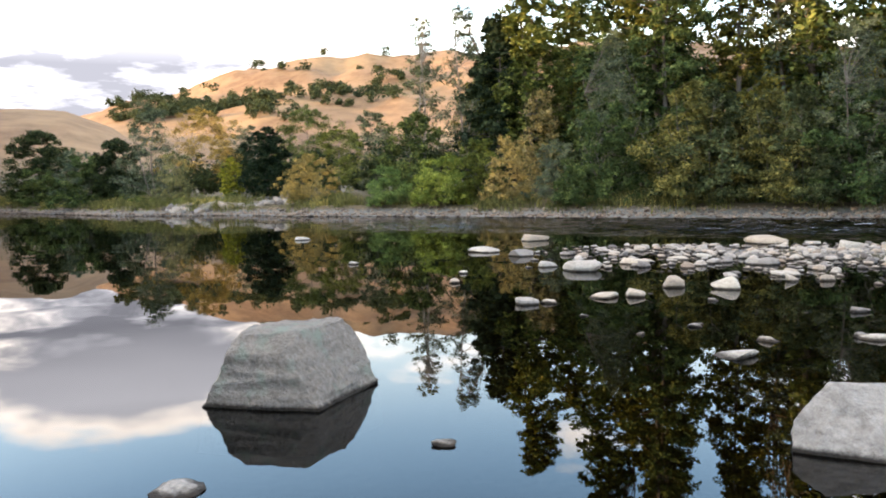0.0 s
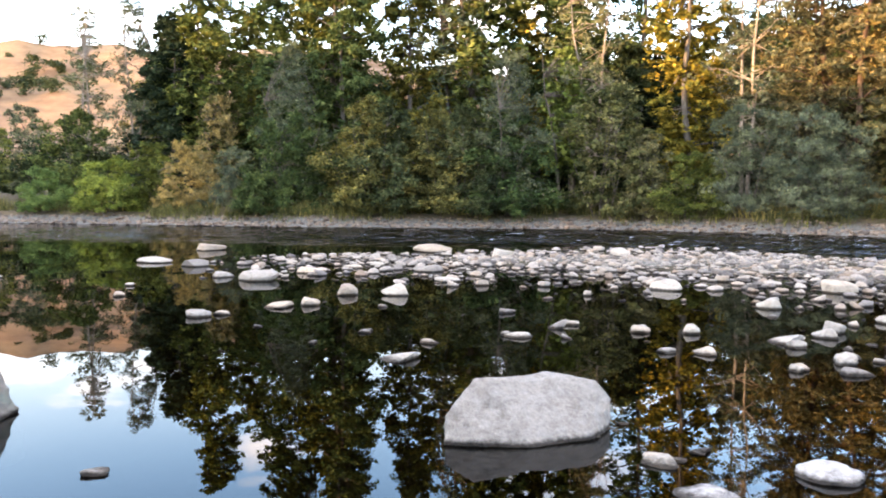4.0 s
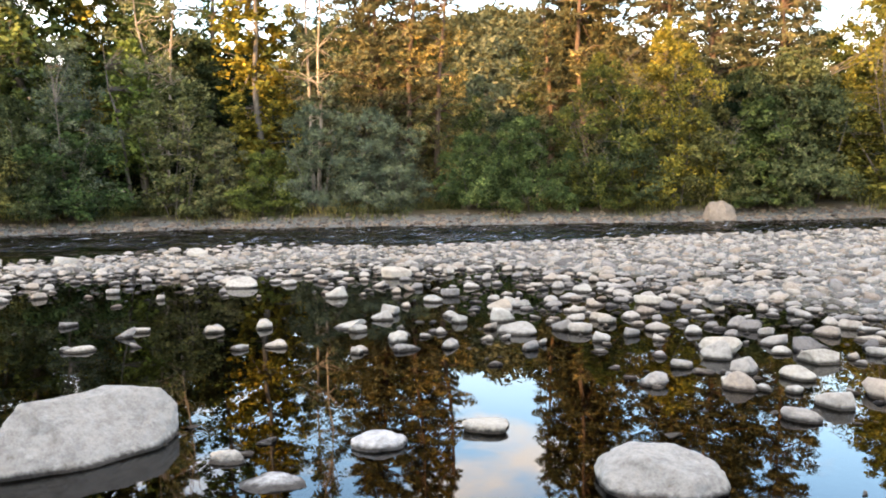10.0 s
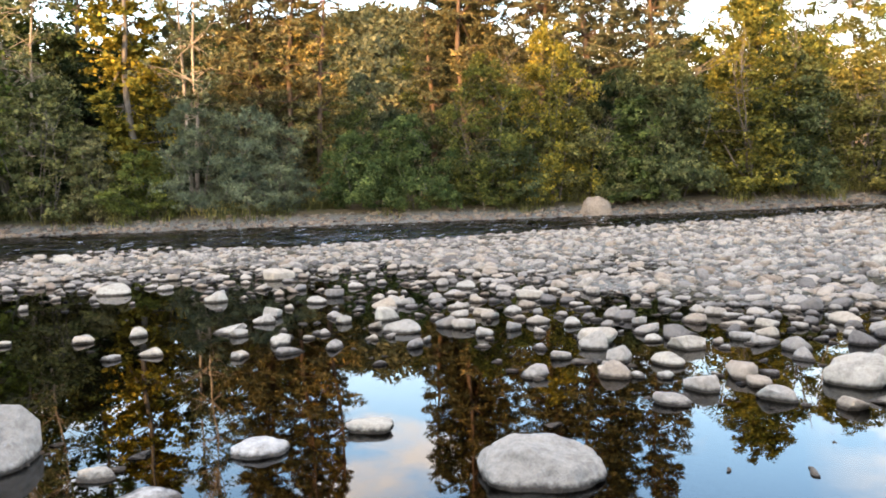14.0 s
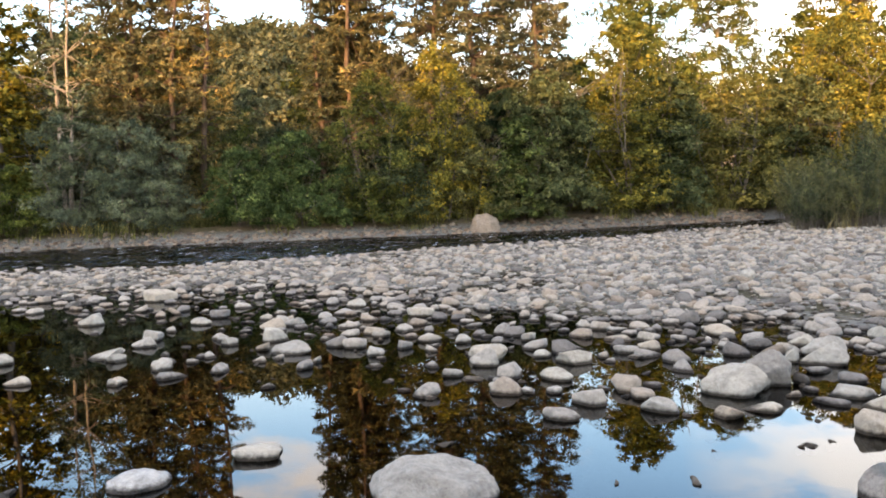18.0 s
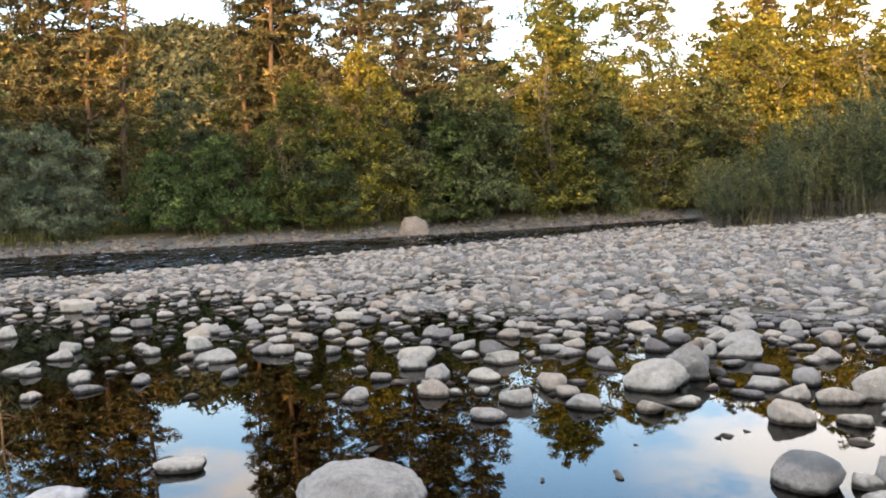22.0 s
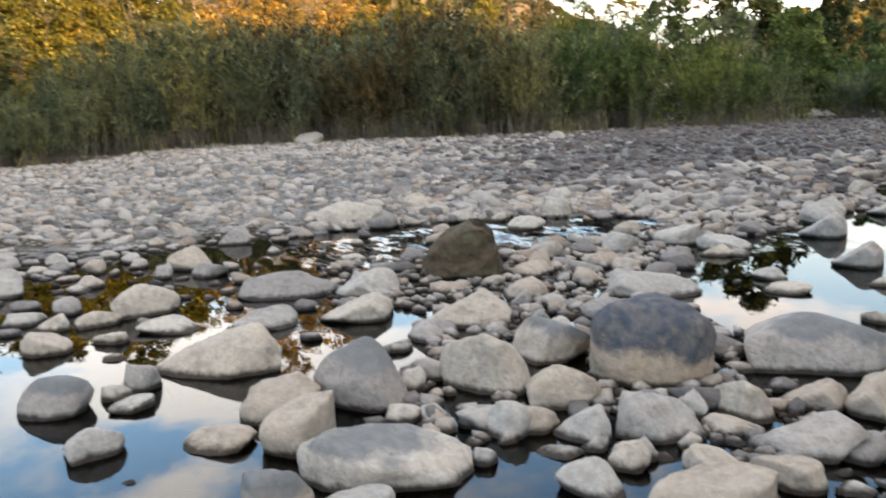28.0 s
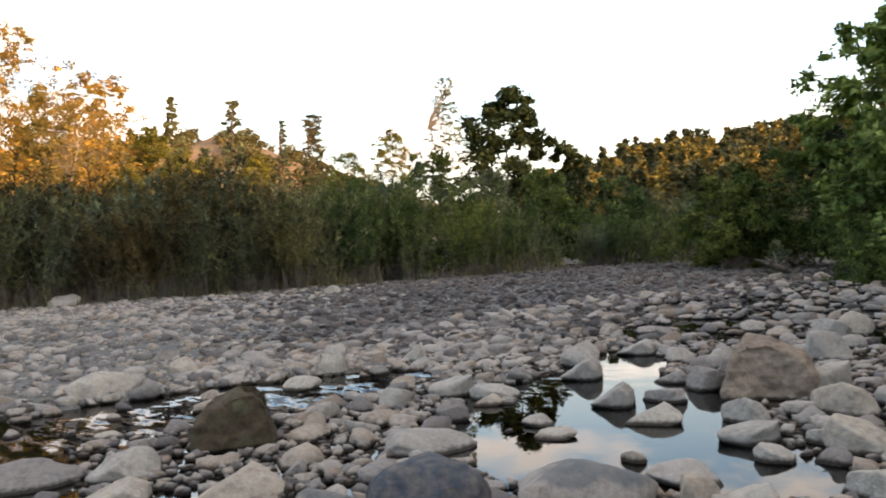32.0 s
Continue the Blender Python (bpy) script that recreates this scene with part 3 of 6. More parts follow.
nt.links.new(col, bsdf.inputs["Base Color"])
bump(nt, bsdf, n_small, 0.5, 0.05)
ground = tagged(new("ground", mesh_of("ground", np.stack([gx, gy, gz], -1).reshape(-1, 3), quads, m_ground, True)), "river bed, gravel banks and dry golden hills", "ground", kind="structure")

# ---- the water ----
m_water, nt, bsdf = material("river_water", 0.0, 0.5)
nt.nodes.remove(bsdf)
fres = nt.nodes.new("ShaderNodeFresnel")
fres.inputs["IOR"].default_value = 1.333
gloss = nt.nodes.new("ShaderNodeBsdfGlossy")
gloss.inputs["Roughness"].default_value = 0.0
clear = nt.nodes.new("ShaderNodeBsdfTransparent")
clear.inputs[0].default_value = (0.15, 0.13, 0.09, 1)
rough_zone = nt.nodes.new("ShaderNodeAttribute")
rough_zone.attribute_name = "current"


def tilt_of(scale, detail, stretch):
    """Random small tilts of the surface, as a vector round 0."""
    n = nt.nodes.new("ShaderNodeTexNoise")
    n.inputs["Scale"].default_value, n.inputs["Detail"].default_value, n.inputs["Roughness"].default_value = scale, detail, 0.55
    mp = nt.nodes.new("ShaderNodeMapping")
    mp.inputs["Scale"].default_value = stretch
    nt.links.new(nt.nodes.new("ShaderNodeNewGeometry").outputs["Position"], mp.inputs[0])
    nt.links.new(mp.outputs[0], n.inputs["Vector"])
    centred = nt.nodes.new("ShaderNodeVectorMath")
    centred.operation = "SUBTRACT"
    centred.inputs[1].default_value = (0.5, 0.5, 0.5)
    nt.links.new(n.outputs["Color"], centred.inputs[0])
    return centred.outputs[0]


def scaled(vector, amount):
    m = nt.nodes.new("ShaderNodeVectorMath")
    m.operation = "SCALE"
    nt.links.new(vector, m.inputs[0])
    if isinstance(amount, float):
        m.inputs["Scale"].default_value = amount
    else:
        nt.links.new(amount, m.inputs["Scale"])
    return m.outputs[0]


def summed(a, b):
    m = nt.nodes.new("ShaderNodeVectorMath")
    nt.links.new(a, m.inputs[0])
    if isinstance(b, tuple):
        m.inputs[1].default_value = b
    else:
        nt.links.new(b, m.inputs[1])
    return m.outputs[0]


tilts = summed(scaled(tilt_of(0.9, 1.0, (1, 1, 1)), 0.010), scaled(tilt_of(3.0, 4.0, (0.7, 1.5, 1)), math_node(nt, "MULTIPLY", rough_zone.outputs["Fac"], 5.0)))
level_out = nt.nodes.new("ShaderNodeVectorMath")
level_out.operation = "MULTIPLY"
level_out.inputs[1].default_value = (1, 1, 0)
nt.links.new(tilts, level_out.inputs[0])
ripple = nt.nodes.new("ShaderNodeVectorMath")
ripple.operation = "NORMALIZE"
nt.links.new(summed(level_out.outputs[0], (0.0, 0.0, 1.0)), ripple.inputs[0])
nt.links.new(ripple.outputs[0], gloss.inputs["Normal"])
nt.links.new(ripple.outputs[0], fres.inputs["Normal"])
water_mix = nt.nodes.new("ShaderNodeMixShader")
nt.links.new(fres.outputs[0], water_mix.inputs[0])
nt.links.new(clear.outputs[0], water_mix.inputs[1])
nt.links.new(gloss.outputs[0], water_mix.inputs[2])
foam = nt.nodes.new("ShaderNodeBsdfDiffuse")
foam.inputs[0].default_value = (0.75, 0.78, 0.80, 1)
foam_mix = nt.nodes.new("ShaderNodeMixShader")
streak = ramp(nt, tex(nt, 1.5, 6, 0.68, (0.8, 2.6, 1), "World"), [(0.60, (0, 0, 0)), (0.67, (1, 1, 1))])
foam_zone = ramp(nt, rough_zone.outputs["Fac"], [(0.55, (0, 0, 0)), (1.0, (1, 1, 1))])
nt.links.new(math_node(nt, "MULTIPLY", math_node(nt, "MULTIPLY", streak, foam_zone), 0.75), foam_mix.inputs[0])
nt.links.new(water_mix.outputs[0], foam_mix.inputs[1])
nt.links.new(foam.outputs[0], foam_mix.inputs[2])
nt.links.new(foam_mix.outputs[0], nt.nodes["Material Output"].inputs[0])
w_rings = np.concatenate([np.linspace(0.1, 10, 30), np.geomspace(10.3, 60, 130), np.geomspace(62, 300, 30)])
wr, wa = np.meshgrid(w_rings, np.linspace(0, 2 * np.pi, 241)[:-1], indexing="ij")
wx, wy = CX + wr * np.cos(wa), CY + wr * np.sin(wa)


def current(px, py):
    """How fast the water runs: the channel between the gravel bar and the far bank."""
    far = inside_distance(px, py, FAR, False)
    bar = inside_distance(px, py, BAR)
    along = 0.25 * soft(px + 0.2 * (30 - py), -9, 0) + 0.75 * soft(px + 0.2 * (30 - py), 2, 11)
    run = soft(-far, -0.5, 1.5) * (1 - soft(-far, 9, 15)) * soft(-bar, -1.0, 1.0) * along
    # the trickle that crosses the stones beside the mossy boulder
    trickle = np.exp(-(((px - 7.3) * 0.97 - (py + 4.6) * 0.22) / 0.9) ** 2) * soft(-py, 2.2, 3.6) * (1 - soft(-py, 6.5, 8.0))
    return np.maximum(run, 0.32 * trickle)


flow = current(wx, wy)
wz = flow * (0.035 * waves(wx, wy, 1.4, 21) + 0.02 * waves(wx, wy, 0.6, 22))
n_r, n_s = wr.shape
idx = np.arange(n_r * n_s).reshape(n_r, n_s)
quads = np.stack([idx[:-1], idx[1:], np.roll(idx, -1, 1)[1:], np.roll(idx, -1, 1)[:-1]], -1).reshape(-1, 4)
water_mesh = mesh_of("water", np.stack([wx, wy, wz], -1).reshape(-1, 3), quads, m_water, True)
layer = water_mesh.attributes.new("current", "FLOAT", "POINT")
layer.data.foreach_set("value", flow.astype(np.float32).ravel())
tagged(new("water", water_mesh), "still dark river pool with a rippling channel beyond", "water", kind="structure")


# ---- stones ----
STONE_MESH = {"rounded": [], "angular": []}
for k in range(16):
    v, f = rock_shape(4, 40 + k, cuts=8 + k % 5, rough=0.24 + 0.04 * (k % 4), flat=0.44, top=0.42 + 0.1 * (k % 5))
    STONE_MESH["rounded"].append(mesh_of("stone", v, f, ROCK, True))
    v, f = rock_shape(3, 90 + k, cuts=12 + k % 5, rough=0.34 + 0.04 * (k % 4), flat=0.32, top=0.26 + 0.08 * (k % 5))
    STONE_MESH["angular"].append(mesh_of("stone", v, f, ROCK, True))
stone_count = 0
PLACED = []


def stone(x, y, wide, deep, tall, turn, z=None, mat=None, label="", name="river_stone"):
    """A worn river stone that sits in the shallows."""
    global stone_count
    kin = STONE_MESH["angular" if y > 0.4 else "rounded"]
    me = kin[(stone_count * 5) % len(kin)]
    tall *= 0.86 if y > 0.4 else 1.0
    stone_count += 1
    ob = new(name, me)
    base = max(0.0, ground_at(x, y)) if z is None else z
    ob.matrix_world = pose(x, y, base - 0.01, 0, 0, turn) @ Matrix.Diagonal((wide, deep, tall, 1))
    size = "small" if wide < 0.2 else "large" if wide > 0.5 else "rounded"
    if mat is not None:
        ob.data = me.copy()
        ob.data.materials[0] = mat
    tagged(ob, label or f"{size} pale grey river stone in shallow water", "stone", "stones of the river bed")
    PLACED.append((x, y, max(wide, deep) * 0.5))
    return ob


def hewn(corners, seed, mat, label, rough=0.05, level=4, worn=3, ledges=0.0):
    """An angular boulder: the hull of its few corners, subdivided, worn and roughened."""
    bm = bmesh.new()
    for c in corners:
        bm.verts.new(c)
    bmesh.ops.convex_hull(bm, input=bm.verts)
    bmesh.ops.delete(bm, geom=[v for v in bm.verts if not v.link_faces], context="VERTS")
    bmesh.ops.triangulate(bm, faces=bm.faces)
    for k in range(level):
        bmesh.ops.subdivide_edges(bm, edges=bm.edges, cuts=1, use_grid_fill=True)
        bmesh.ops.triangulate(bm, faces=bm.faces)
        if k >= level - worn:
            bmesh.ops.smooth_vert(bm, verts=bm.verts, factor=0.28, use_axis_x=True, use_axis_y=True, use_axis_z=True)
    off = Vector((seed, seed * 2.3, seed * 0.7))
    bm.normal_update()
    for v in bm.verts:
        n = noise.noise(v.co * 2.6 + off) + 0.5 * noise.noise(v.co * 6.3 + off) + 0.25 * noise.noise(v.co * 15 + off)
        ledge = abs(noise.noise(Vector((v.co.x * 1.6, v.co.y * 1.6, v.co.z * 13)) + off))
        v.co += v.normal * (n - ledges * ledge) * rough
    me = bpy.data.meshes.new("boulder")
    bm.to_mesh(me)
    bm.free()
    me.polygons.foreach_set("use_smooth", np.ones(len(me.polygons), bool))
    me.materials.append(mat)
    mid = sum((Vector(c) for c in corners), Vector()) / len(corners)
    for v in me.vertices:
        v.co -= Vector((mid.x, mid.y, 0))
    ob = new("boulder", me)
    ob.location = (mid.x, mid.y, 0)
    PLACED.append((mid.x, mid.y, max((Vector(c) - mid).xy.length for c in corners) * 0.85))
    return tagged(ob, label, "boulder", "boulders in the river")


def boulder(x, y, wide, deep, tall, turn, seed, mat, label, cuts=9, rough=0.08, flat=0.55, z=0.0, shape=None):
    """A large single boulder with flat faces."""
    v, f = rock_shape(5, seed, cuts, rough, flat)
    if shape is not None:
        v = shape(v)
    ob = new("boulder", mesh_of("boulder", v, f, mat, True))
    ob.matrix_world = pose(x, y, z - 0.01, 0, 0, turn) @ Matrix.Diagonal((wide, deep, tall, 1))
    tagged(ob, label, "boulder", "boulders in the river")
    PLACED.append((x, y, max(wide, deep) * 0.5))
    return ob



def blunt(v):
    """Rounds a dome off flat above."""
    v[:, 2] = np.where(v[:, 2] > 0, np.tanh(v[:, 2] * 1.7) / math.tanh(1.7), v[:, 2])
    return v



hewn([(-1.60, 4.79, -0.3), (-0.76, 4.68, -0.3), (-0.46, 5.46, -0.3), (-1.35, 5.85, -0.3), (-1.56, 4.79, 0.01), (-0.77, 4.70, 0.01), (-0.49, 5.45, 0.02), (-1.42, 4.86, 0.33), (-1.02, 4.82, 0.36), (-1.34, 4.98, 0.44),
      (-0.93, 4.98, 0.465), (-0.72, 5.42, 0.485), (-0.62, 5.47, 0.33), (-1.42, 5.55, 0.42), (-0.98, 5.62, 0.47)], 3, ROCK_LICHEN, "large angular grey boulder with greenish lichen top, standing in the pool", 0.032, 5, 0, 0.9)
hewn([(1.88, 3.88, -0.3), (2.30, 3.66, -0.3), (2.72, 3.70, -0.3), (3.02, 4.08, -0.3), (2.9, 4.5, -0.3), (2.1, 4.5, -0.3), (1.86, 3.90, 0.03), (2.30, 3.68, 0.01), (2.70, 3.73, 0.02), (2.98, 3.96, 0.16),
      (1.90, 3.98, 0.14), (2.12, 4.10, 0.315), (2.38, 4.18, 0.285), (2.66, 4.18, 0.30), (2.90, 4.02, 0.265)], 12, ROCK_PLAIN, "broad pale grey flat-faced boulder lying in the pool", 0.03, 5, 1)
boulder(3.92, 1.31, 0.60, 0.58, 0.165, -50, 18, ROCK_PLAIN, "smooth pale rounded boulder at the edge of the pool", cuts=4, rough=0.05, flat=0.75)
boulder(3.50, 2.78, 0.33, 0.26, 0.085, -42, 21, ROCK_WHITE, "low pale oval stone in the pool", cuts=4, rough=0.06, flat=0.7)
boulder(2.76, 2.76, 0.36, 0.28, 0.045, -44, 23, ROCK_WHITE, "flat patchy white stone awash in the pool", cuts=6, rough=0.2)
boulder(6.62, 0.16, 0.50, 0.40, 0.16, -75, 26, ROCK, "low grey rock slab awash at the pool", cuts=8)
boulder(6.72, -0.02, 0.34, 0.30, 0.26, -60, 27, ROCK, "grey angular rock standing on a slab", cuts=8)
boulder(3.45, -3.20, 0.58, 0.50, 0.34, -128, 31, ROCK_TWO, "large rounded boulder, blue-black above and tan below", cuts=5, rough=0.06, flat=0.72, z=0.05, shape=blunt)


def block(x, y, ahead, outline, deep, seed, mat, label):
    """An angular boulder: its outline across the line of sight, drawn back by its depth."""
    fx, fy = math.sin(radians(-ahead)), math.cos(radians(-ahead))
    rx, ry = fy, -fx
    corners = []
    for across, up in outline:
        for back in (-0.5, 0.5):
            taper = 1.0 - 0.35 * max(0.0, up) / 0.5
            corners.append((x + rx * across + fx * back * deep * taper, y + ry * across + fy * back * deep * taper, up + (0.04 if back > 0 and up > 0 else 0)))
    return hewn(corners, seed, mat, label, 0.075, 5, 1)


block(6.05, -3.66, -120, [(-0.28, -0.2), (0.27, -0.2), (-0.30, 0.04), (-0.26, 0.18), (-0.10, 0.31), (0.05, 0.38), (0.16, 0.37), (0.24, 0.28), (0.28, 0.06)], 0.42, 35, ROCK_MOSS, "dark mossy brown boulder beside the trickling water")
block(3.58, -7.10, -156, [(-0.32, -0.1), (0.36, -0.1), (-0.32, 0.12), (-0.26, 0.34), (-0.16, 0.45), (0.02, 0.43), (0.24, 0.31), (0.33, 0.12)], 0.55, 39, ROCK_BROWN, "tall brown boulder among the dry stones")
boulder(1.24, -2.52, 0.62, 0.52, 0.30, -150, 44, ROCK_GREYTOP, "large tan boulder on the near bank", cuts=7, z=0.02)
boulder(32.2, 12.5, 1.35, 1.0, 0.75, -60, 47, ROCK_BROWN, "big brown-grey boulder on the far gravel shore", cuts=4, rough=0.1, flat=0.78, z=0.1)
stone(5.96, -7.78, 0.43, 0.34, 0.26, -143)
stone(9.11, -6.81, 0.29, 0.23, 0.21, -126)
stone(3.30, -6.13, 0.38, 0.30, 0.19, -154)
stone(4.33, -10.47, 0.44, 0.34, 0.28, -159)
stone(11.43, -5.62, 0.37, 0.29, 0.20, -114, mat=ROCK_GREYTOP, label="tan river boulder with a grey weathered top")
stone(5.95, -0.04, 0.25, 0.19, 0.06, -86)
stone(7.93, -0.41, 0.39, 0.31, 0.17, -90)
stone(7.73, -0.16, 0.10, 0.08, 0.08, -88)
stone(8.23, 1.11, 0.23, 0.18, 0.11, -79)
stone(8.70, 1.52, 0.24, 0.19, 0.07, -77)
stone(8.71, 0.51, 0.29, 0.23, 0.13, -84)
stone(6.52, -0.59, 0.34, 0.27, 0.09, -92)
stone(7.94, 5.29, 0.30, 0.23, 0.16, -52)
stone(7.19, 3.94, 0.23, 0.18, 0.14, -57)
stone(6.77, 4.20, 0.38, 0.30, 0.14, -53)
stone(4.09, 2.49, 0.28, 0.22, 0.08, -51)
stone(4.62, 1.58, 0.12, 0.09, 0.03, -64)
stone(5.98, 1.77, 0.15, 0.12, 0.07, -68)
stone(5.94, 1.54, 0.12, 0.10, 0.06, -70)
stone(6.05, 1.38, 0.10, 0.08, 0.05, -72)
stone(6.20, 2.08, 0.18, 0.14, 0.04, -66)
stone(7.24, 1.86, 0.21, 0.17, 0.07, -72)
stone(5.99, 1.35, 0.12, 0.10, 0.06, -72)
stone(8.23, 5.35, 0.20, 0.16, 0.15, -53)
stone(7.89, 3.93, 0.24, 0.19, 0.11, -60)
stone(7.25, 3.22, 0.16, 0.13, 0.11, -62)
stone(8.02, 6.42, 0.25, 0.20, 0.11, -48)
stone(4.67, 5.80, 0.18, 0.14, 0.07, -34)
stone(4.95, 5.62, 0.21, 0.17, 0.09, -37)
stone(3.75, 6.98, 0.30, 0.23, 0.07, -24)
stone(5.13, 6.92, 0.20, 0.16, 0.08, -33)
stone(4.63, 7.48, 0.18, 0.14, 0.07, -28)
stone(6.05, 5.82, 0.34, 0.26, 0.11, -42)
stone(9.88, 8.90, 0.51, 0.40, 0.23, -45)
stone(7.85, 10.36, 0.40, 0.31, 0.19, -35)
stone(7.81, 8.02, 0.24, 0.18, 0.15, -41)
stone(6.87, 3.33, 0.18, 0.14, 0.11, -60)
stone(7.70, 2.82, 0.20, 0.15, 0.10, -66)
stone(6.99, 2.26, 0.35, 0.27, 0.16, -68)
stone(6.06, 1.78, 0.15, 0.12, 0.09, -69)
stone(6.95, 6.13, 0.23, 0.18, 0.15, -45)
stone(5.76, 4.84, 0.19, 0.14, 0.08, -46)
stone(5.26, 4.81, 0.13, 0.10, 0.07, -43)
stone(6.95, 5.09, 0.18, 0.14, 0.11, -50)
stone(6.31, 4.21, 0.13, 0.10, 0.07, -52)
stone(8.26, 5.23, 0.27, 0.21, 0.12, -54)
stone(9.87, 5.35, 0.27, 0.21, 0.14, -59)
stone(9.29, 4.07, 0.35, 0.27, 0.14, -63)
stone(6.43, 3.68, 0.10, 0.08, 0.08, -56)
stone(2.83, 3.26, 0.16, 0.12, 0.06, -35)
stone(3.12, 3.32, 0.10, 0.08, 0.03, -38)
stone(2.39, 7.78, 0.15, 0.11, 0.04, -14)
stone(5.06, 6.82, 0.23, 0.18, 0.09, -34)
stone(5.52, 6.59, 0.21, 0.17, 0.12, -37)
stone(5.83, 4.91, 0.19, 0.15, 0.10, -47)
stone(5.55, 4.52, 0.27, 0.21, 0.07, -47)
stone(5.17, 4.77, 0.12, 0.10, 0.08, -44)
stone(4.32, 8.52, 0.22, 0.18, 0.08, -24)
stone(10.82, 16.38, 0.48, 0.38, 0.26, -32)
stone(5.95, 5.60, 0.20, 0.16, 0.10, -44)
stone(6.64, 5.94, 0.25, 0.19, 0.12, -45)
stone(7.64, 7.84, 0.31, 0.24, 0.16, -42)
stone(7.64, 10.04, 0.49, 0.38, 0.20, -35)
stone(0.06, 4.03, 0.14, 0.11, 0.04, 3)
stone(2.31, 6.26, 0.36, 0.28, 0.08, -17)
stone(0.80, 9.40, 0.29, 0.23, 0.11, -3)
stone(1.07, 9.49, 0.21, 0.16, 0.07, -5)
stone(1.77, 9.91, 0.43, 0.34, 0.09, -8)
stone(2.20, 9.99, 0.27, 0.21, 0.13, -11)
stone(2.90, 10.95, 0.36, 0.28, 0.19, -13)
stone(1.95, 13.35, 0.67, 0.52, 0.21, -7)
stone(1.44, 14.12, 0.38, 0.30, 0.13, -5)
stone(3.01, 14.38, 0.57, 0.45, 0.14, -11)
stone(1.67, 21.59, 0.80, 0.62, 0.23, -4)
stone(0.29, 17.85, 0.73, 0.57, 0.15, 0)
stone(1.06, 16.57, 0.55, 0.43, 0.19, -3)
stone(3.55, 10.71, 0.39, 0.30, 0.20, -17)
stone(5.19, 14.07, 0.59, 0.46, 0.17, -19)
stone(3.99, 15.25, 0.43, 0.33, 0.09, -13)
stone(4.56, 15.49, 0.30, 0.23, 0.11, -15)
stone(5.18, 15.81, 0.35, 0.28, 0.17, -17)
stone(4.89, 12.20, 0.43, 0.33, 0.10, -20)
stone(2.36, 7.71, 0.15, 0.11, 0.05, -15)
stone(1.74, 7.29, 0.10, 0.08, 0.04, -11)
stone(1.36, 8.43, 0.11, 0.08, 0.04, -7)
stone(-0.17, 11.76, 0.20, 0.15, 0.09, 2)
stone(-0.06, 13.14, 0.15, 0.12, 0.07, 2)
stone(-5.16, 23.63, 0.52, 0.40, 0.13, 13)
stone(-2.25, 15.13, 0.20, 0.15, 0.08, 9)
stone(7.94, 16.84, 0.53, 0.41, 0.25, -24)
stone(7.06, 19.32, 1.01, 0.79, 0.24, -19)
stone(3.66, 7.08, 0.11, 0.09, 0.07, -25)

stone(2.94, -1.24, 0.25, 0.20, 0.22, -103, mat=ROCK_GREYTOP, label="tan river boulder with a grey weathered top")
stone(3.54, -1.49, 0.30, 0.24, 0.22, -105)
stone(3.17, -1.69, 0.63, 0.42, 0.17, -111, mat=ROCK_GREYTOP, label="tan river boulder with a grey weathered top")
stone(2.92, -1.49, 0.26, 0.21, 0.10, -109)
stone(3.87, -1.89, 0.42, 0.34, 0.29, -110, mat=ROCK_GREYTOP, label="tan river boulder with a grey weathered top")
stone(3.91, -1.53, 0.35, 0.28, 0.17, -104)
stone(3.75, -2.49, 0.48, 0.39, 0.28, -120)
stone(3.93, -2.97, 0.41, 0.33, 0.22, -125, mat=ROCK_GREYTOP, label="tan river boulder with a grey weathered top")
stone(4.83, -2.96, 0.56, 0.45, 0.19, -118)
stone(5.32, -2.45, 0.48, 0.39, 0.15, -110)
stone(5.88, -2.78, 0.49, 0.39, 0.19, -112)
stone(6.32, -2.31, 0.73, 0.59, 0.16, -106)
stone(3.37, -2.62, 0.33, 0.26, 0.18, -125)
stone(3.03, -2.46, 0.22, 0.17, 0.14, -126)
stone(3.21, -2.24, 0.20, 0.16, 0.14, -121)
stone(3.59, -1.97, 0.21, 0.17, 0.08, -113)
stone(2.90, -2.73, 0.33, 0.26, 0.16, -132)
stone(2.31, -2.40, 0.38, 0.30, 0.17, -136)
stone(2.53, -2.63, 0.20, 0.16, 0.11, -136)
stone(2.36, -2.79, 0.26, 0.21, 0.10, -141)
stone(2.66, -2.21, 0.23, 0.18, 0.11, -127)
stone(2.72, -2.43, 0.15, 0.12, 0.10, -130)
stone(2.30, -1.91, 0.11, 0.09, 0.09, -126)
stone(2.33, -2.15, 0.15, 0.10, 0.05, -131)
stone(2.12, -2.30, 0.14, 0.11, 0.05, -137)
stone(2.02, -2.37, 0.09, 0.07, 0.07, -141)
stone(1.92, -2.41, 0.12, 0.10, 0.09, -143)
stone(2.06, -2.00, 0.12, 0.09, 0.06, -132)
stone(1.90, -1.87, 0.26, 0.18, 0.11, -133)
stone(1.79, -2.12, 0.19, 0.15, 0.14, -141)
stone(1.61, -2.31, 0.32, 0.25, 0.20, -149)
stone(1.39, -2.42, 0.52, 0.36, 0.22, -157, mat=ROCK_GREYTOP, label="tan river boulder with a grey weathered top")
stone(1.74, -2.74, 0.27, 0.22, 0.16, -152)
stone(1.87, -2.56, 0.17, 0.14, 0.07, -147)
stone(1.99, -2.67, 0.25, 0.12, 0.05, -146)
stone(1.75, -3.19, 0.52, 0.42, 0.18, -156)
stone(2.11, -3.21, 0.29, 0.23, 0.18, -150)
stone(2.34, -3.15, 0.19, 0.15, 0.10, -145)
stone(2.84, -3.15, 0.27, 0.21, 0.17, -138)
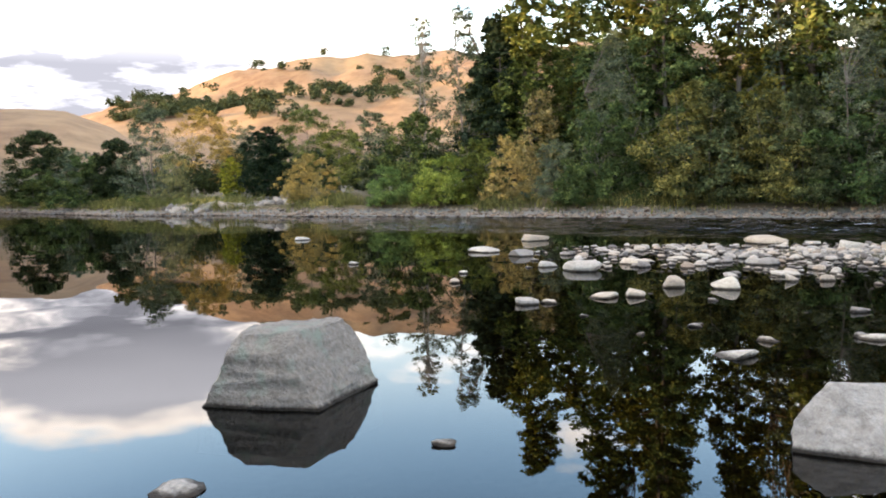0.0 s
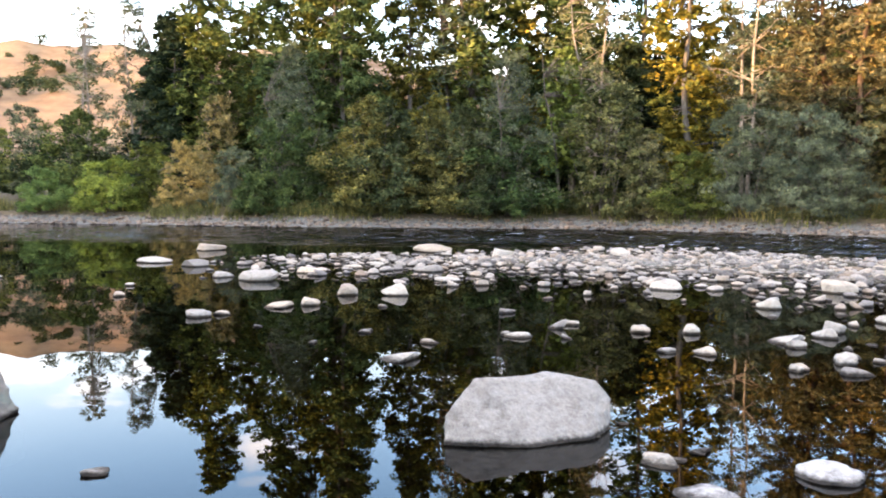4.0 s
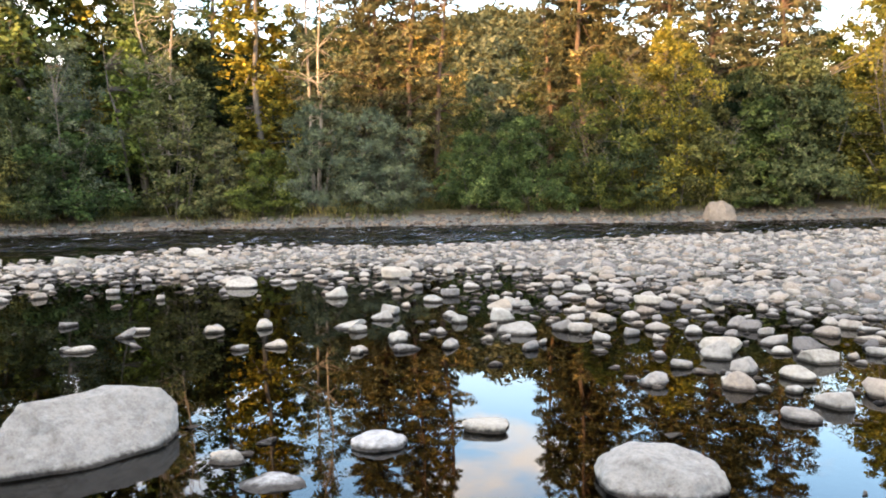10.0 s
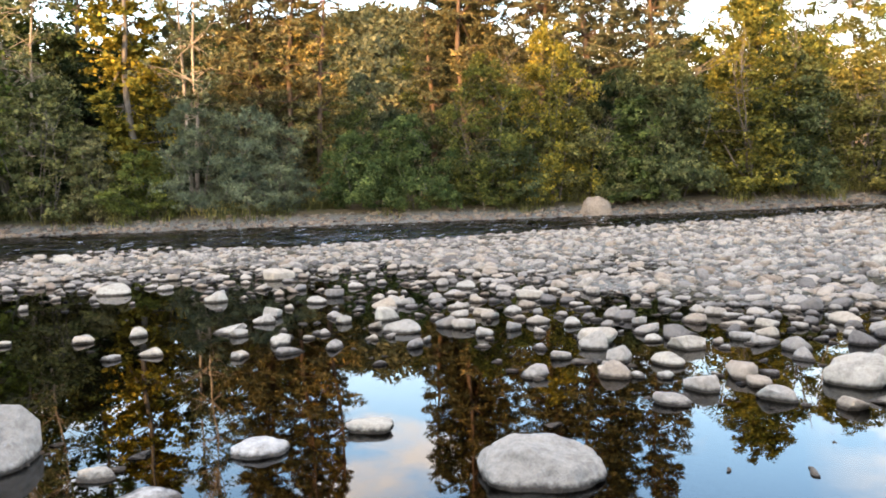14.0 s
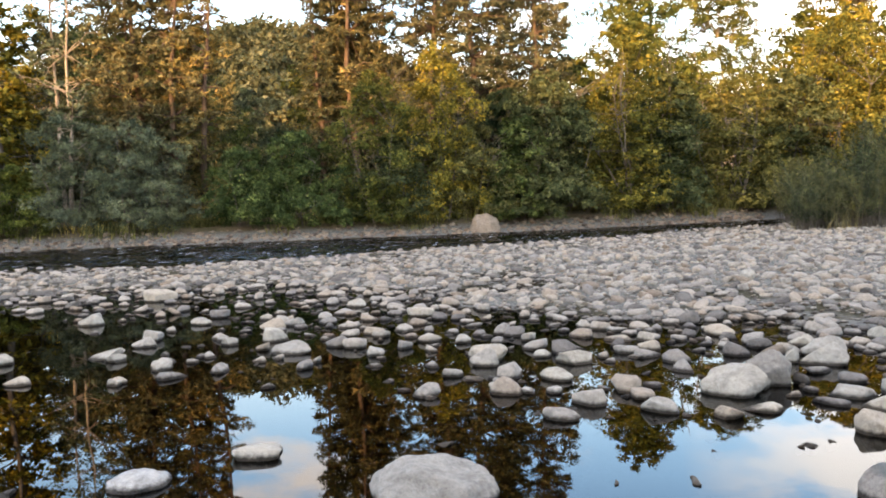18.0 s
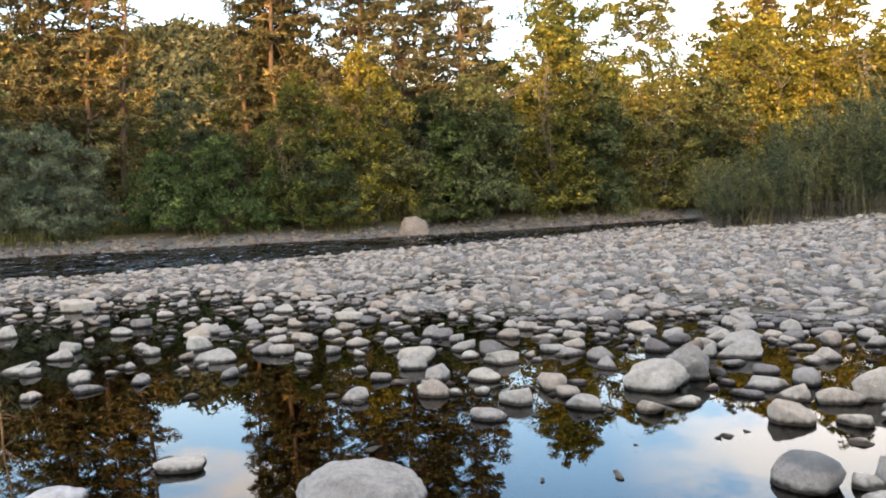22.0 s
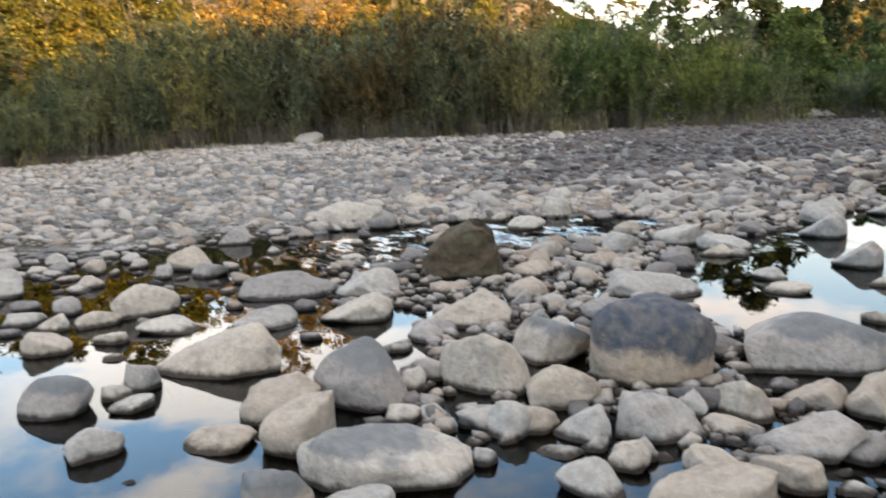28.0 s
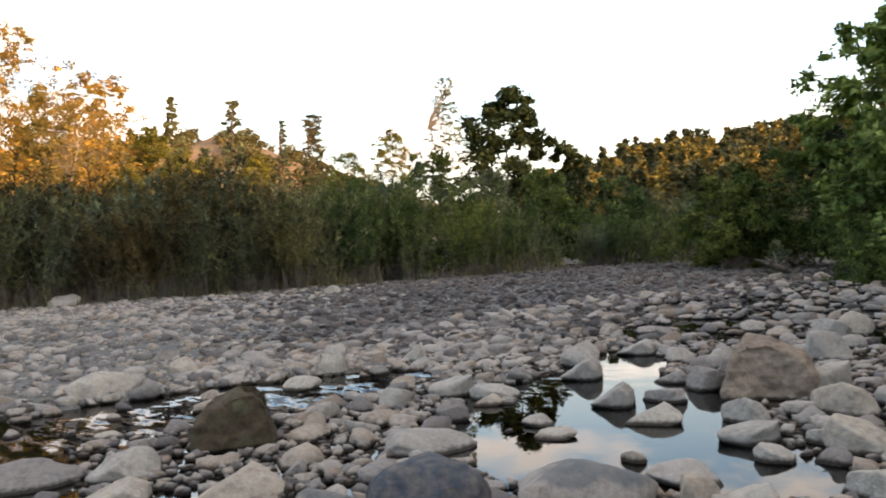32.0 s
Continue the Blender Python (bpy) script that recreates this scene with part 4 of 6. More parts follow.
stone(2.75, -2.96, 0.23, 0.18, 0.07, -137)
stone(2.99, -2.95, 0.19, 0.15, 0.11, -134)
stone(2.77, -3.45, 0.28, 0.22, 0.12, -142)
stone(2.55, -3.58, 0.27, 0.22, 0.20, -147)
stone(2.38, -3.74, 0.31, 0.25, 0.21, -150)
stone(3.13, -3.97, 0.72, 0.58, 0.25, -143, mat=ROCK_GREYTOP, label="tan river boulder with a grey weathered top")
stone(2.52, -4.44, 0.30, 0.24, 0.11, -153)
stone(2.26, -4.09, 0.30, 0.24, 0.11, -155)
stone(1.92, -4.18, 0.48, 0.39, 0.18, -160, mat=ROCK_GREYTOP, label="tan river boulder with a grey weathered top")
stone(1.56, -2.96, 0.30, 0.18, 0.08, -158)
stone(1.38, -2.92, 0.20, 0.16, 0.12, -162)
stone(1.27, -2.85, 0.19, 0.15, 0.10, -164)
stone(1.50, -2.79, 0.17, 0.13, 0.08, -158)
stone(2.57, -1.14, 0.21, 0.17, 0.09, -103)
stone(2.53, -1.26, 0.13, 0.10, 0.08, -106)
stone(2.84, -6.72, 0.51, 0.40, 0.24, -160)
stone(4.14, -7.13, 0.36, 0.29, 0.20, -152)
stone(3.87, -5.80, 0.42, 0.34, 0.14, -148)
stone(4.44, -6.14, 0.36, 0.29, 0.20, -145)
stone(2.15, -2.60, 0.13, 0.10, 0.07, -142)
stone(2.33, -2.64, 0.12, 0.09, 0.04, -139)
stone(2.18, -2.91, 0.11, 0.09, 0.05, -145)
stone(2.08, -2.81, 0.15, 0.11, 0.05, -146)
stone(2.94, -2.29, 0.18, 0.11, 0.04, -125)
stone(3.04, -2.03, 0.12, 0.10, 0.07, -119)
stone(4.71, -4.37, 0.64, 0.52, 0.14, -132)
stone(6.02, -5.86, 0.42, 0.33, 0.19, -134)
stone(5.59, -5.98, 0.45, 0.36, 0.14, -137)
stone(2.04, -4.88, 0.37, 0.30, 0.16, -162)
stone(2.95, -4.60, 0.40, 0.32, 0.12, -149)
stone(3.89, -2.15, 0.13, 0.10, 0.11, -114)
stone(1.78, -3.64, 0.14, 0.11, 0.11, -159)
stone(1.65, -3.88, 0.27, 0.21, 0.20, -163)
stone(1.97, -3.00, 0.15, 0.12, 0.07, -150)
stone(5.47, -7.12, 0.42, 0.34, 0.23, -143)
stone(1.40, -3.30, 0.28, 0.22, 0.13, -164, mat=ROCK_GREYTOP, label="tan river boulder with a grey weathered top")
stone(1.48, -3.66, 0.22, 0.17, 0.16, -164)
stone(6.33, -1.31, 0.46, 0.37, 0.21, -99)
stone(4.79, -1.46, 0.64, 0.51, 0.22, -104)
stone(4.54, -0.68, 0.33, 0.26, 0.17, -93, mat=ROCK_GREYTOP, label="tan river boulder with a grey weathered top")
stone(4.67, -1.07, 0.22, 0.18, 0.14, -99)
stone(4.58, -0.94, 0.15, 0.12, 0.07, -97)
stone(4.38, -0.98, 0.20, 0.16, 0.06, -98)
stone(5.63, -0.68, 0.27, 0.21, 0.14, -93)
stone(5.65, -1.02, 0.21, 0.17, 0.07, -96)
stone(5.73, -1.36, 0.38, 0.31, 0.09, -100)
stone(6.36, 0.17, 0.44, 0.35, 0.20, -84)
stone(5.75, 0.57, 0.25, 0.20, 0.11, -79)
stone(5.71, 0.14, 0.18, 0.14, 0.08, -84)
stone(7.60, -0.40, 0.37, 0.30, 0.17, -90)
stone(7.55, -0.15, 0.15, 0.12, 0.13, -88)
stone(5.48, -1.91, 0.43, 0.34, 0.12, -107)
stone(5.26, -1.00, 0.14, 0.12, 0.04, -97)
stone(6.17, -1.00, 0.30, 0.24, 0.10, -96)
stone(6.20, -0.72, 0.22, 0.18, 0.11, -93)
stone(6.41, 1.46, 0.25, 0.20, 0.11, -72)
stone(7.06, 1.51, 0.32, 0.26, 0.14, -73)
stone(6.76, 2.20, 0.25, 0.20, 0.18, -67)
stone(7.80, 1.02, 0.21, 0.17, 0.12, -79)
stone(8.17, 1.39, 0.27, 0.21, 0.07, -76)
stone(7.60, 1.18, 0.23, 0.18, 0.09, -77)
stone(7.81, -1.89, 0.39, 0.31, 0.20, -101)
stone(7.52, -1.62, 0.15, 0.12, 0.13, -100)
stone(8.83, -0.89, 0.23, 0.19, 0.14, -93)
stone(7.37, -1.97, 0.30, 0.24, 0.12, -103)
stone(9.00, -2.56, 0.34, 0.27, 0.20, -104)
stone(8.35, -0.21, 0.25, 0.20, 0.11, -88)
stone(13.42, 0.60, 0.23, 0.18, 0.19, -85)
stone(7.30, 4.77, 0.28, 0.23, 0.18, -52)
stone(3.93, -0.79, 0.23, 0.18, 0.12, -92)
stone(3.58, -0.86, 0.07, 0.05, 0.02, -94)
stone(3.74, -1.23, 0.29, 0.23, 0.08, -101)
stone(3.20, -2.37, 0.23, 0.18, 0.11, -124)
stone(2.68, -4.29, 0.21, 0.17, 0.17, -151)
stone(3.05, -5.58, 0.38, 0.31, 0.14, -154)
stone(2.74, -5.25, 0.23, 0.19, 0.11, -156)
stone(4.19, -6.51, 0.36, 0.29, 0.12, -149)
stone(4.52, -5.29, 0.24, 0.19, 0.09, -140)
stone(4.17, -5.05, 0.30, 0.24, 0.07, -141)
stone(3.39, -4.82, 0.18, 0.14, 0.08, -147)
stone(6.07, -5.24, 0.32, 0.26, 0.18, -130)
stone(5.42, -5.70, 0.27, 0.21, 0.10, -136)
stone(4.94, -3.44, 0.16, 0.13, 0.11, -123)
stone(5.86, -4.22, 0.22, 0.18, 0.17, -124)
stone(7.23, -3.20, 0.26, 0.21, 0.07, -111)
stone(9.61, -4.06, 0.82, 0.66, 0.26, -110)
stone(8.21, -7.36, 0.30, 0.24, 0.24, -131)
stone(7.80, -5.42, 0.42, 0.34, 0.14, -123)
stone(8.38, -6.25, 0.40, 0.32, 0.22, -126)
stone(3.89, -9.17, 0.44, 0.35, 0.30, -159)
stone(3.26, -7.33, 0.45, 0.36, 0.27, -159)
stone(2.44, -5.70, 0.37, 0.29, 0.22, -161)
stone(2.64, -5.78, 0.27, 0.22, 0.11, -159)
stone(10.10, -5.23, 0.37, 0.29, 0.22, -116)
stone(29.84, -10.47, 1.07, 0.86, 0.42, -108)
stone(20.64, -15.25, 0.61, 0.48, 0.29, -126)
stone(7.27, -10.29, 0.33, 0.26, 0.19, -145)
stone(6.24, -8.11, 0.48, 0.39, 0.24, -143)
stone(5.93, -8.83, 0.47, 0.38, 0.18, -147)
stone(4.78, -8.63, 0.31, 0.25, 0.17, -153)
stone(4.65, -9.43, 0.34, 0.27, 0.19, -156)
stone(4.34, -11.23, 0.47, 0.37, 0.30, -161)
stone(4.59, -7.29, 0.30, 0.24, 0.12, -149)

stone(2.90, 3.90, 0.09, 0.07, 0.03, -35)
stone(3.04, 3.94, 0.09, 0.07, 0.03, -35)
stone(2.75, 3.77, 0.08, 0.06, 0.03, -35)
stone(2.92, 3.83, 0.05, 0.04, 0.02, -35)
stone(2.81, 3.22, 0.19, 0.15, 0.07, -35)
stone(2.94, 3.24, 0.10, 0.08, 0.03, -35)
stone(3.15, 3.32, 0.11, 0.09, 0.04, -35)
boulder(-1.15, 3.34, 0.26, 0.24, 0.05, 10, 61, ROCK_PLAIN, "low tan stone just breaking the pool's surface", cuts=4)

# ---- cobbles: uncounted, joined ----
VARIANTS = {lv: [rock_shape(lv, 200 + k, cuts=6 + k % 4, rough=0.34, flat=0.36, top=0.3 + 0.12 * (k % 4))[0] for k in range(16)] for lv in (1, 2)}


def cobbles(name, label, spots, sizes, level, mat, seed, flat=(0.2, 0.38), afloat=-9.0):
    """Many stones in one mesh; each keeps its own edges."""
    rng = np.random.default_rng(seed)
    n = len(spots)
    base = np.stack(VARIANTS[level])[rng.integers(0, 16, n)]
    s = np.stack([sizes, sizes * rng.uniform(0.6, 0.95, n), sizes * rng.uniform(*flat, n)], -1)
    v = base * s[:, None, :]
    tip = rng.normal(0, 0.16, (n, 2))
    v[:, :, 2] += v[:, :, 0] * tip[:, :1] + v[:, :, 1] * tip[:, 1:]
    a = rng.uniform(0, 6.28, n)
    c, sn = np.cos(a)[:, None], np.sin(a)[:, None]
    x, y = v[:, :, 0] * c - v[:, :, 1] * sn, v[:, :, 0] * sn + v[:, :, 1] * c
    z0 = np.maximum(ground_height(spots[:, 0], spots[:, 1]), afloat)
    v = np.stack([x + spots[:, :1], y + spots[:, 1:2], v[:, :, 2] + z0[:, None] + 0.02 * s[:, 2:]], -1)
    f = BALLS[level][1]
    faces = (f[None] + (np.arange(n) * base.shape[1])[:, None, None]).reshape(-1, 3)
    return tagged(new(name, mesh_of(name, v.reshape(-1, 3), faces, mat, level > 1)), label, "stones", kind="stuff")


def sown(n, box, seed, keep, tries=6):
    rng = np.random.default_rng(seed)
    got = []
    for _ in range(tries):
        p = rng.uniform((box[0], box[1]), (box[2], box[3]), (n * 2, 2))
        got.append(p[rng.random(len(p)) < keep(p[:, 0], p[:, 1])])
        if sum(map(len, got)) >= n:
            break
    return np.concatenate(got)[:n]


def clear_of_placed(p, gap):
    taken = np.array(PLACED)
    d = np.hypot(p[:, None, 0] - taken[None, :, 0], p[:, None, 1] - taken[None, :, 1]) - taken[None, :, 2]
    return p[(d > gap[:, None]).all(1)] if isinstance(gap, np.ndarray) else p[(d > gap).all(1)]


def bar_of(x, y):
    return inside_distance(x, y, BAR)


def near_of(x, y):
    return inside_distance(x, y, NEAR)


def apart(p, size, seed_order=None):
    """Drops the spots that crowd a larger stone already kept."""
    order = np.argsort(-size)
    keep, cell = [], {}
    for i in order:
        x, y, r = p[i, 0], p[i, 1], size[i] * 0.33
        kx, ky = int(x // 0.6), int(y // 0.6)
        if any(math.hypot(x - q[0], y - q[1]) < (r + q[2]) for dx in (-1, 0, 1) for dy in (-1, 0, 1) for q in cell.get((kx + dx, ky + dy), ())):
            continue
        cell.setdefault((kx, ky), []).append((x, y, r))
        keep.append(i)
    return p[keep], size[keep]


rng = np.random.default_rng(5)
dry = sown(42000, (4, -36, 36, 18), 11, lambda x, y: (bar_of(x, y) > 0.0) * np.clip(1.2 - np.hypot(x - CX, y - CY) / 34, 0.12, 1) * ~in_pool(x, y), 14)
dry = clear_of_placed(dry, 0.03)
dry, size = apart(dry, 0.06 + 0.22 * rng.random(len(dry)) ** 4.6)
close = np.hypot(dry[:, 0] - CX, dry[:, 1] - CY) < 11.5
cobbles("cobbles", "dry pale grey rounded cobbles of the gravel bar", dry[close], size[close], 2, ROCK_PIECES, 12)
# far cobbles past a ragged bearing take the darker stone
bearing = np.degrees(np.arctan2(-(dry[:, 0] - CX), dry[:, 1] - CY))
darker_end = ~close & (bearing + rng.normal(0, 5, len(dry)) < -123)
cobbles("cobbles", "dry pale cobbles far out on the gravel bar", dry[~close & ~darker_end], size[~close & ~darker_end], 1, ROCK_PIECES, 112)
cobbles("cobbles", "darker grey-brown cobbles downstream on the bar", dry[darker_end], size[darker_end], 1, ROCK_DARKER, 113)
edge = sown(4200, (2, -8, 15, 19), 13, lambda x, y: (bar_of(x, y) < 0.05) * (bar_of(x, y) > -4.4) * np.exp(-np.clip(-bar_of(x, y), 0, 9) / 1.8) * np.where(in_pool(x, y), 0.12, 1.0))
edge = clear_of_placed(edge, 0.06)
edge, size = apart(edge, 0.06 + 0.22 * rng.random(len(edge)) ** 3.2)
cobbles("cobbles", "pale stones standing in the shallow water along the bar", edge, size, 2, ROCK_PIECES, 14, (0.26, 0.5), -0.02)
loose = sown(640, (1, 4, 14, 19), 15, lambda x, y: (bar_of(x, y) < -0.2) * (x + 0.5 * y > 6) * np.exp(-np.clip(-bar_of(x, y) - 1, 0, 9) / 2.4))
loose = clear_of_placed(loose, 0.10)
cobbles("cobbles", "scattered stones just breaking the pool's surface", loose, 0.06 + 0.15 * rng.random(len(loose)) ** 2.4, 2, ROCK_PIECES, 16, (0.25, 0.5), -0.03)
shelf = sown(8500, (-4, -24, 11, -0.8), 17, lambda x, y: np.clip(1.15 - np.hypot(x - 3, y + 4) / 22, 0.1, 1) * ~in_pool(x, y) * ((near_of(x, y) > -0.2) | ((y < -2.3 - 0.35 * (x - 5)) & (x > 1.5))), 14)
shelf = shelf[np.hypot(shelf[:, 0] - 0.65, shelf[:, 1] + 0.6) > 0.7]
shelf = clear_of_placed(shelf, 0.04)
shelf, size = apart(shelf, 0.07 + 0.30 * rng.random(len(shelf)) ** 3.4)
cobbles("cobbles", "grey and tan river stones of the near shelf", shelf, size, 2, ROCK_PIECES, 18, (0.2, 0.42), 0.0)
small = sown(6000, (0, -10, 9.5, -0.8), 19, lambda x, y: ((near_of(x, y) > -0.5) | ((y < -2.2 - 0.3 * (x - 5)) & (x > 1.5))) & ~in_pool(x, y))
small = clear_of_placed(small, -0.02)
cobbles("pebbles", "small pebbles between the river stones", small, 0.05 + 0.07 * rng.random(len(small)), 1, ROCK_PIECES, 20, (0.4, 0.7), -0.01)
strand = sown(5200, (-52, 2, 44, 84), 21, lambda x, y: (np.abs(inside_distance(x, y, FAR, False) - 0.7) < 0.95) * 1.0, 140)
cobbles("cobbles", "pale cobbles along the far shore", strand, 0.10 + 0.22 * rng.random(len(strand)) ** 2, 1, ROCK_TAN, 22)
heap = sown(260, (-26, 55, -13, 66), 23, lambda x, y: (np.hypot((x + 18) / 6, (y - 59.5) / 3) < 1) * 1.0)
cobbles("cobbles", "heap of pale boulders on the far point", heap, 0.35 + 0.7 * rng.random(len(heap)) ** 2, 1, ROCK_PIECES, 24)


# ---- trees ----
class Lot:
    """Collects tubes and leaves of one tree."""

    def __init__(self, seed):
        self.rng, self.wood_v, self.wood_f, self.n = np.random.default_rng(seed), [], [], 0
        self.at, self.dir = [], []

    def tube(self, pts, radii, sides=5):
        pts = np.asarray(pts, float)
        along = np.gradient(pts, axis=0)
        along /= np.linalg.norm(along, axis=1)[:, None] + 1e-9
        side = np.cross(along, (0.31, 0.94, 0.12))
        side /= np.linalg.norm(side, axis=1)[:, None] + 1e-9
        other = np.cross(along, side)
        a = np.arange(sides) / sides * 2 * np.pi
        ring = pts[:, None] + np.asarray(radii)[:, None, None] * (np.cos(a)[None, :, None] * side[:, None] + np.sin(a)[None, :, None] * other[:, None])
        i = np.arange(len(pts) * sides).reshape(len(pts), sides) + self.n
        f = np.stack([i[:-1], np.roll(i, -1, 1)[:-1], np.roll(i, -1, 1)[1:], i[1:]], -1).reshape(-1, 4)
        self.wood_v.append(ring.reshape(-1, 3))
        self.wood_f.append(f)
        self.n += ring.shape[0] * sides

    def limb(self, a, b, r, sag=0.0, sides=3):
        t = np.linspace(0, 1, 4)[:, None]
        a, b = np.asarray(a, float), np.asarray(b, float)
        p = a + (b - a) * t + self.rng.normal(0, 0.03, (4, 3)) * np.linalg.norm(b - a)
        p[0] = a
        p[:, 2] += sag * np.sin(t[:, 0] * 3.14) * np.linalg.norm(b - a)
        self.tube(p, r * np.linspace(1, 0.3, 4), sides)

    def clump(self, centre, size, n, flat=0.7, shell=0.45, out=None):
        """A tuft of leaves round a point; out is the way that the tuft faces."""
        d = self.rng.normal(size=(n, 3))
        d /= np.linalg.norm(d, axis=1)[:, None]
        d[:, 2] = np.where(d[:, 2] < -0.55, -d[:, 2], d[:, 2])
        rad = shell + (1 - shell) * self.rng.random(n) ** 0.6
        rad *= 1 + 0.35 * np.sin(d[:, 0] * 5 + centre[0] * 3) * np.sin(d[:, 1] * 6 + centre[1] * 2)
        self.at.append(np.asarray(centre) + d * rad[:, None] * np.array([size, size, size * flat]))
        self.dir.append(d if out is None else 0.55 * d + 0.6 * np.asarray(out))

    def leaves(self, long, wide, droop=0.0, upright=0.0):
        p, d = np.concatenate(self.at), np.concatenate(self.dir)
        n = len(p)
        u = self.rng.normal(size=(n, 3)) * (1, 1, 0.6) + d * 0.25
        u[:, 2] += upright - droop
        u /= np.linalg.norm(u, axis=1)[:, None]
        nrm = d * 0.9 + self.rng.normal(size=(n, 3)) * 0.42 + (0, 0, 0.5)
        w = np.cross(nrm, u)
        w /= np.linalg.norm(w, axis=1)[:, None] + 1e-9
        k = self.rng.uniform(0.65, 1.35, n)[:, None]
        u, w = u * long * k, w * wide * k
        v = np.stack([p + w * 0.55, p + u, p - w * 0.55], 1).reshape(-1, 3)
        return v, np.arange(3 * n).reshape(-1, 3)


def tree_kind(kind, seed, aspect):
    """Trunk and crown of one tree, 10 m high; returns the trunk, its limbs and the crown."""
    lot = Lot(seed)
    rng = lot.rng
    H = 10.0
    spec = {
        # crown from, to, half-width, clumps, clump size, leaves, leaf length, width, droop, stems, leaf, bark, profile
        "cotton": (0.12, 1.0, 2.0, 150, 0.62, 85, 0.17, 0.11, 0.1, 1, "green", BARK, "column"),
        "broad": (0.12, 1.0, 2.6, 110, 0.75, 80, 0.17, 0.11, 0.1, 1, "green", BARK, "round"),
        "broadg": (0.14, 1.0, 2.9, 105, 0.8, 90, 0.20, 0.13, 0.1, 2, "gold", BARK_PALE, "round"),
        "oak": (0.03, 1.0, 3.6, 190, 0.95, 115, 0.20, 0.13, 0.0, 1, "dark", BARK, "dome"),
        "open": (0.20, 1.0, 3.0, 105, 0.75, 110, 0.18, 0.11, 0.0, 2, "amber", BARK_PALE, "round"),
        "gtall": (0.04, 1.0, 2.0, 110, 0.65, 80, 0.20, 0.06, 0.1, 2, "grey", BARK, "egg"),
        "gwillow": (0.02, 1.0, 3.0, 90, 0.95, 85, 0.30, 0.07, 0.1, 4, "grey", BARK, "bush"),
        "shrub": (0.0, 1.0, 3.8, 105, 1.25, 85, 0.26, 0.17, 0.0, 5, "green", BARK, "bush"),
        "bright": (0.0, 1.0, 3.8, 90, 1.25, 115, 0.25, 0.165, 0.0, 5, "lime", BARK, "bush"),
        "tan": (0.0, 1.0, 3.4, 85, 1.1, 80, 0.30, 0.10, -0.2, 6, "tan", BARK, "bush"),
        "alder": (0.02, 1.0, 3.6, 120, 1.05, 85, 0.21, 0.14, 0.15, 6, "olive", BARK, "bush"),
        "golden": (0.0, 1.0, 3.5, 115, 1.1, 85, 0.21, 0.14, 0.05, 5, "gold", BARK, "bush"),
        "yellow": (0.1, 1.0, 3.4, 55, 1.2, 70, 0.36, 0.24, 0.0, 3, "yellow", BARK, "round"),
        "lime": (0.3, 1.0, 2.0, 55, 0.75, 80, 0.24, 0.16, 0.1, 1, "lime", BARK, "round"),
        "sparse": (0.2, 1.0, 2.0, 75, 0.55, 75, 0.17, 0.07, 0.2, 2, "grey", BARK_PALE, "egg"),
        "pine": (0.06, 1.0, 1.9, 140, 0.66, 80, 0.22, 0.05, 0.25, 1, "pine", BARK_RED, "column"),
        "spire": (0.05, 1.0, 1.7, 150, 0.62, 90, 0.22, 0.09, 0.25, 1, "grey", BARK_RED, "cone"),
    }[kind]
    lo, hi, usual, n_c, size, n_l, ll, lw, droop, stems, leaf, bark, profile = spec
    # odd cottons get the gold leaf, as painted sun on the tall crowns
    if kind in ("cotton", "broad") and seed % 2:
        leaf = "gold" if kind == "cotton" else "olive"
    half = aspect * 5.0
    lofty = kind in ("cotton", "broad", "pine", "gtall", "broadg", "open", "sparse", "spire")
    n_c, size = n_c * (half / usual) ** 0.9, size * (half / usual) ** 0.45
    total = n_c * n_l * (1.4 if kind == "oak" else 2.0 if kind in ("cotton", "broad", "broadg", "pine") else 1.35)
    ll, lw = (ll * 0.74, lw * 0.98) if lofty else (ll * 1.08, lw * 1.2)
    if kind in ("golden", "broadg", "open", "spire"):
        ll, lw, total = ll * 0.72, lw * 0.72, total * 1.35

    def reach(h):
        return {"column": 0.55 + 0.45 * math.sin(min(1, h * 1.15) * 3.0) - 0.35 * h, "round": math.sqrt(max(0.03, 1 - (2 * h - 0.95) ** 2)), "egg": math.sin(min(1, 0.12 + h) ** 0.8 * 3.05) * 0.9 + 0.1,
                "bush": math.sqrt(max(0.02, 1 - (h * 0.98) ** 2.3)), "fan": math.sqrt(max(0.05, 1 - (1.45 * h - 0.62) ** 2)), "cone": 1.02 - h, "dome": math.sqrt(max(0.04, 1 - max(0, h * 1.25 - 0.28) ** 2)) * (0.75 + 0.25 * min(1, h * 4))}[profile]

    roots = [np.array([rng.normal(0, 0.10 * (stems - 1)), rng.normal(0, 0.10 * (stems - 1)), -0.3]) for _ in range(stems)]
    lines = []
    for k, root in enumerate(roots):
        lean = rng.normal(0, 0.05 + 0.13 * (stems > 1), 2) * (1 if stems < 4 else 1.9)
        top = np.array([root[0] + lean[0] * H, root[1] + lean[1] * H, H * (0.94 if stems == 1 else rng.uniform(0.6, 0.93))])
        if stems > 1:
            top[:2] = np.clip(top[:2], -half * 0.7, half * 0.7)
        t = np.linspace(0, 1, 9)[:, None]
        p = root + (top - root) * t + np.concatenate([np.cumsum(rng.normal(0, 0.07, (9, 2)), 0), np.zeros((9, 1))], 1) * np.minimum(1, t * 3)
        r0 = 0.13 if stems == 1 else 0.26 / stems ** 0.5 * 0.5
        lot.tube(p, r0 * np.linspace(1, 0.12, 9), 7)
        lines.append(p)
    n_trunk, n_trunk_v = len(lot.wood_v), lot.n
